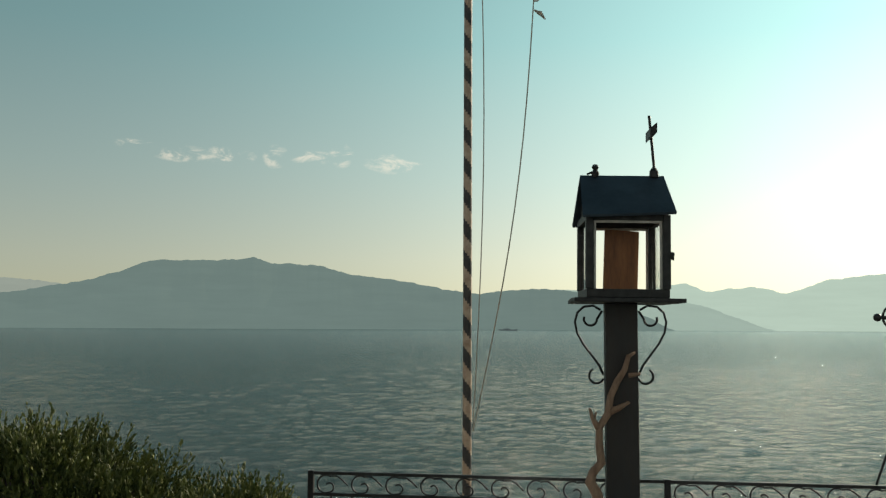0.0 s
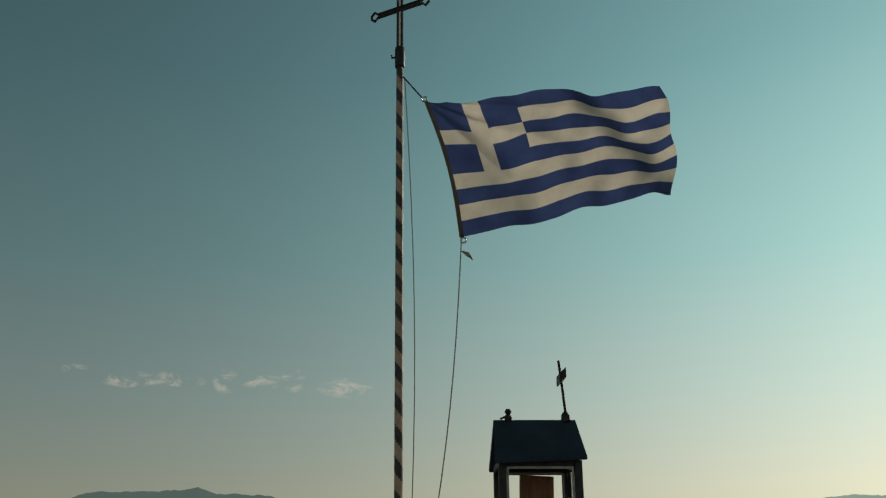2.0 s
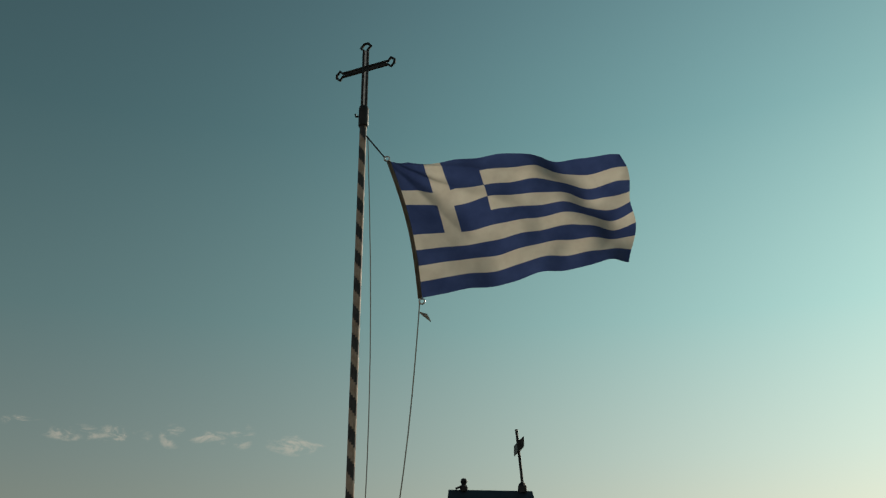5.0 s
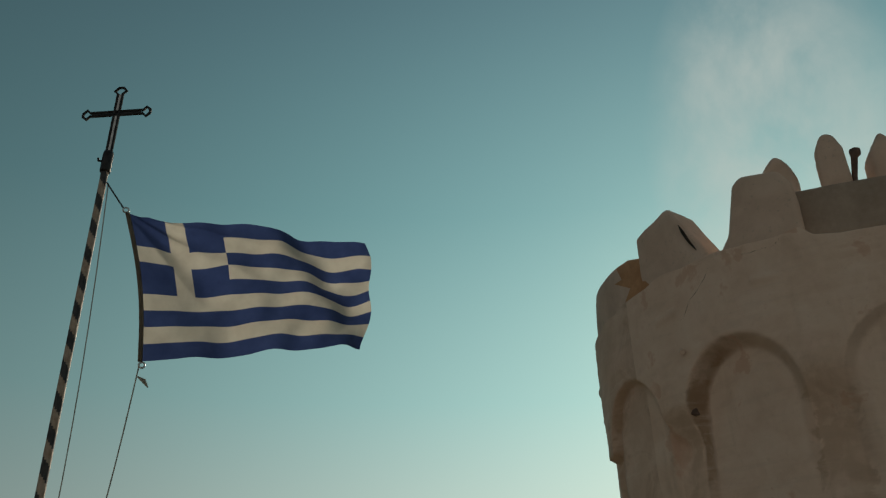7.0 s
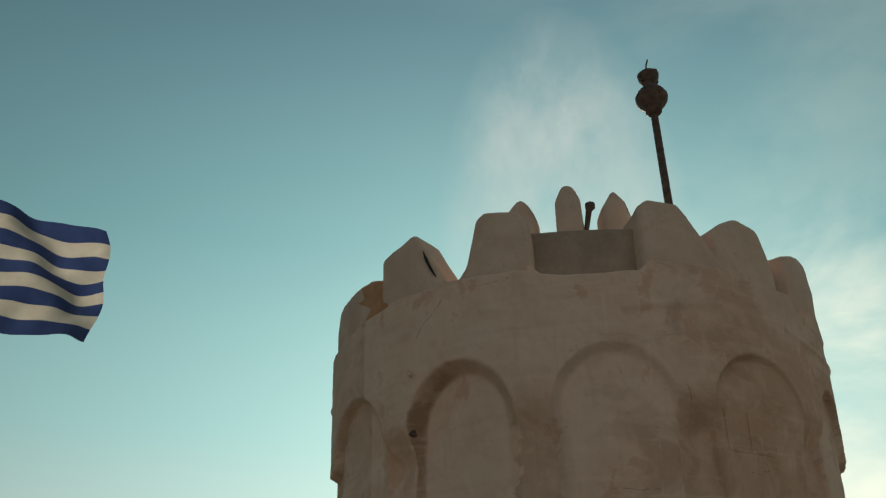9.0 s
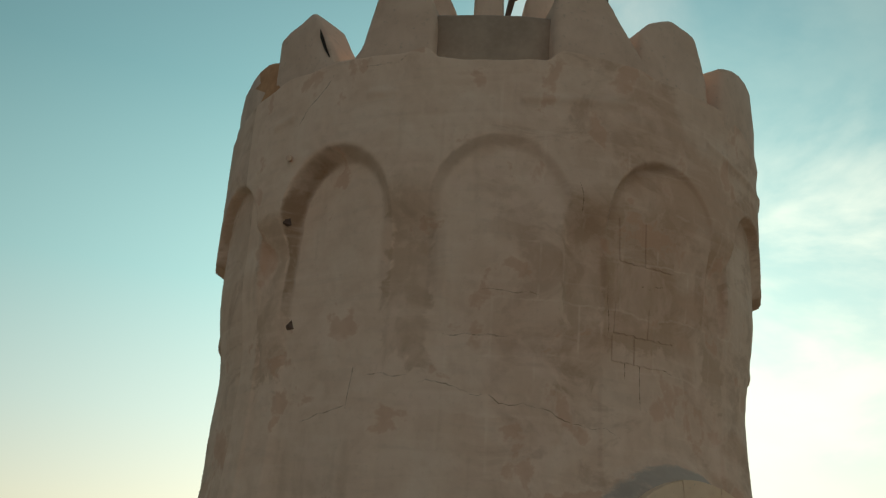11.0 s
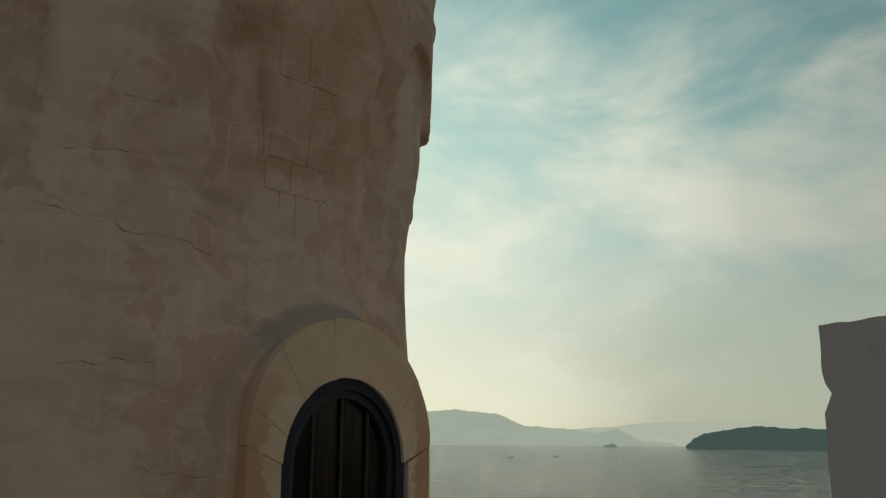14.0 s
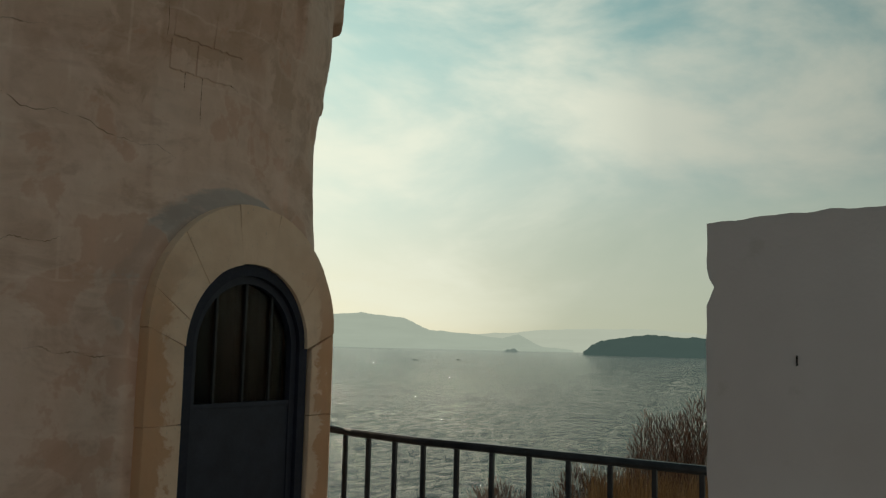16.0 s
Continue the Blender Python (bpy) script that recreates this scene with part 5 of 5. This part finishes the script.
Z = hz + (fz - hz) * u + 0.028 * np.sin(u * 7.2 + v * 1.4 - 2.6) * u ** 0.6 + 0.015 * np.sin(u * 17 + v * 5) * u + 0.02 * np.sin(np.pi * u) * (1 - 2 * v)
Y = 9.12 + (0.12 * np.sin(u * 9.5 - v * 2.6 + 0.6) + 0.06 * np.sin(u * 19 - v * 5.5) + 0.02 * np.sin(u * 37 + v * 9)) * u ** 0.7 - 0.25 * u * (0.4 - v) + 0.10 * crease * np.minimum(u * 6, 1)
cloth_ob = sheet("flag_cloth", np.stack([X, Y, Z], -1), [M_FLAG_BLUE, M_FLAG_WHITE], flag)
idx = []
for j in range(NV):
    stripe = int((j + 0.5) / NV * 9)
    for i in range(NU):
        cell = (i + 0.5) / NU * 27
        white_cell = stripe % 2 == 1
        if cell < 10 and stripe < 5:
            white_cell = 4 <= cell < 6 or stripe == 2
        idx.append(int(white_cell))
cloth_ob.data.polygons.foreach_set("material_index", idx)
band = [Vector((float(X[j, 0]), float(Y[j, 0]), float(Z[j, 0]))) for j in range(0, NV + 1, 6)]
part("hoist_band", bar(band, 0.022, 8), M_HOIST, flag, "tan hoist rope sleeve", True)
for p, s in ((H_TOP, 1), (H_BOT, -1)):
    ring = [(p.x - 0.02 * s + 0.028 * math.cos(a * math.tau / 12), p.y, p.z + 0.035 * s + 0.028 * math.sin(a * math.tau / 12)) for a in range(12)]
    part("snap_ring", bar(ring, 0.009, 6, True), M_STEEL, flag, smooth=True)


# ---- plants ----
def blades(name, spots, mat, parent, rng, length, wide, droop=0.0, spread=0.6, kind=""):
    """Thin pointed leaves or twigs, each its own sliver."""
    verts, faces = [], []
    for p, d in spots:
        d = (d + Vector((rng.uniform(-1, 1), rng.uniform(-1, 1), rng.uniform(-0.6, 1))) * spread).normalized()
        l = length * rng.uniform(0.6, 1.25)
        s = d.orthogonal().normalized()
        s = (s * math.cos(rng.uniform(0, 6.3)) + d.cross(s) * math.sin(rng.uniform(0, 6.3))).normalized() * wide * rng.uniform(0.7, 1.2)
        n, tip = len(verts), p + d * l + Vector((0, 0, -droop * l))
        m = p + d * l * 0.55
        k = d.cross(s) * 0.5
        verts += [p, m + s, m - s * 0.5 + k, m - s * 0.5 - k, tip]
        faces += [(n, n + 1, n + 2), (n, n + 2, n + 3), (n, n + 3, n + 1), (n + 4, n + 2, n + 1), (n + 4, n + 3, n + 2), (n + 4, n + 1, n + 3)]
    me = bpy.data.meshes.new(name)
    me.from_pydata([tuple(q) for q in verts], [], faces)
    me.materials.append(mat)
    ob = new(name, me)
    ob.parent = parent
    return tagged(ob, kind=kind)


def needle_bush(at, mounds, count, seed):
    rng = random.Random(seed)
    bush = thing("evergreen_bush", "dense green needle-leaved bush with upright sprigs", "bush", pose(*at))
    stems = bmesh.new()
    spots = []
    for cx, cy, cz, rx, ry, rz, share in mounds:
        sprigs = int(count * share)
        for _ in range(sprigs):
            a, e = rng.uniform(0, math.tau), math.asin(rng.uniform(-0.25, 1))
            d = Vector((math.cos(a) * math.cos(e), math.sin(a) * math.cos(e), math.sin(e)))
            f = rng.uniform(0.55, 1.0) ** 0.5 * (1 + 0.22 * noise.noise(Vector((d.x * 4 + cx, d.y * 4, d.z * 4 + seed))) + 0.1 * noise.noise(Vector((d.x * 10 + cx, d.y * 10, d.z * 10 + seed))))
            p = Vector((cx + d.x * rx * f, cy + d.y * ry * f, cz + d.z * rz * f))
            grow = (d * 0.8 + Vector((0, 0, 0.6)) + Vector((rng.uniform(-1, 1), rng.uniform(-1, 1), rng.uniform(-0.3, 0.6))) * 0.35).normalized()
            long = rng.uniform(0.07, 0.15)
            for k in range(11):
                q = p + grow * long * k / 10
                spots.append((q, grow * 1.1 + Vector((rng.uniform(-1, 1), rng.uniform(-1, 1), 0)) * 0.55))
        for _ in range(int(26 * share * 3)):
            a, e = rng.uniform(0, math.tau), rng.uniform(0.2, 1.4)
            d = Vector((math.cos(a) * math.cos(e) * rx, math.sin(a) * math.cos(e) * ry, math.sin(e) * rz))
            base = Vector((cx * 0.4, cy * 0.4, -0.2))
            tube(stems, [base, base.lerp(Vector((cx, cy, cz)), 0.6) + Vector((rng.uniform(-0.1, 0.1), rng.uniform(-0.1, 0.1), 0)), Vector((cx, cy, cz)) + d * 0.85], [0.03, 0.018, 0.006], 6)
    part("stem", stems, M_BARK, bush)
    blades("foliage", spots, M_NEEDLE, bush, rng, 0.030, 0.0072, spread=0.30)
    return bush


needle_bush((-2.3, 4.55, 0.0), [(-0.1, 0, 0.85, 0.40, 0.4, 0.50, 0.30), (0.25, 0.0, 0.72, 0.34, 0.4, 0.50, 0.22), (-0.62, 0.1, 0.85, 0.45, 0.45, 0.48, 0.25), (0.72, 0.05, 0.68, 0.36, 0.4, 0.44, 0.23)], 6400, 3)


def bare_shrub(at, height, wide, seed, label, count=34):
    rng = random.Random(seed)
    shrub = thing("bare_shrub", label, "shrub", pose(*at), "shrubs beyond the railing")
    wood = bmesh.new()
    spots = []

    def grow(p, d, length, r, level):
        pts = [p]
        for _ in range(3):
            d = (d + Vector((rng.uniform(-1, 1), rng.uniform(-1, 1), rng.uniform(-0.3, 0.7))) * 0.22).normalized()
            pts.append(pts[-1] + d * length / 3)
        tube(wood, pts, [r, r * 0.85, r * 0.7, r * 0.5], 4 if level else 5)
        if level < 3:
            for k in range(rng.choice((3, 4))):
                f = rng.uniform(0.3, 1.0)
                q = pts[0].lerp(pts[-1], f)
                grow(q, (d + Vector((rng.uniform(-1, 1), rng.uniform(-1, 1), rng.uniform(-0.2, 0.8))) * 0.75).normalized(), length * rng.uniform(0.5, 0.75), r * 0.55, level + 1)
        if level >= 1:
            for k in range(9):
                spots.append((pts[0].lerp(pts[-1], rng.uniform(0.2, 1)), d))

    for k in range(count):
        a = rng.uniform(0, math.tau)
        lean = rng.uniform(0.05, 1.0)
        grow(Vector((rng.uniform(-0.2, 0.2), rng.uniform(-0.2, 0.2), -0.05)), Vector((math.cos(a) * lean * wide / height, math.sin(a) * lean * wide / height, 1)).normalized(), height * rng.uniform(0.26, 0.36), 0.011, 0)
    for _ in range(int(330 * count * wide)):
        a, e = rng.uniform(0, math.tau), math.asin(rng.uniform(0.0, 1.0))
        d = Vector((math.cos(a) * math.cos(e) * wide * 0.75, math.sin(a) * math.cos(e) * wide * 0.75, math.sin(e) * height * 0.92))
        f = rng.uniform(0.3, 0.95) ** 0.7 * 0.97 * (1 + 0.14 * noise.noise(d * 2.5))
        spots.append((d * f, (d.normalized() + Vector((0, 0, 0.5))).normalized()))
    part("branch", wood, M_BARK, shrub)
    blades("twig", spots, M_TWIG, shrub, rng, 0.13, 0.0055, spread=0.6)
    return shrub


def on_ground(x, y):
    return float(ground_height(np.array([x]), np.array([y]))[0])


def shrub_at(az, d, top, wide, seed, label, count=30):
    p = toward(az, 0) * d
    x, y = 2.12 + p.x, 1.31 + p.y
    z = on_ground(x, y)
    bare_shrub((x, y, z), top - z, wide, seed, label, count)


shrub_at(77.7, 9.6, 1.44, 1.25, 5, "bare brown twiggy shrub beyond the railing", 60)
shrub_at(71.5, 9.2, 0.62, 0.9, 6, "low bare brown shrub beyond the railing")
shrub_at(66.2, 9.0, 0.38, 0.8, 7, "low bare brown shrub beyond the railing")
shrub_at(74.6, 8.4, 0.68, 0.7, 9, "low bare brown shrub beyond the railing")
rng = random.Random(12)
spots = []
for _ in range(5200):
    az, d = rng.uniform(72, 82), rng.uniform(6.0, 9.2)
    p = toward(az, 0) * d
    x, y = 2.12 + p.x, 1.31 + p.y
    spots.append((Vector((x, y, on_ground(x, y) - 0.02)), Vector((0.2, 0, 1.0))))
grass = blades("dry_grass", spots, M_GRASS, None, rng, 0.75, 0.005, 0.12, 0.22)
tagged(grass, "tall dry straw-coloured grass below the railing", "grass", kind="stuff")
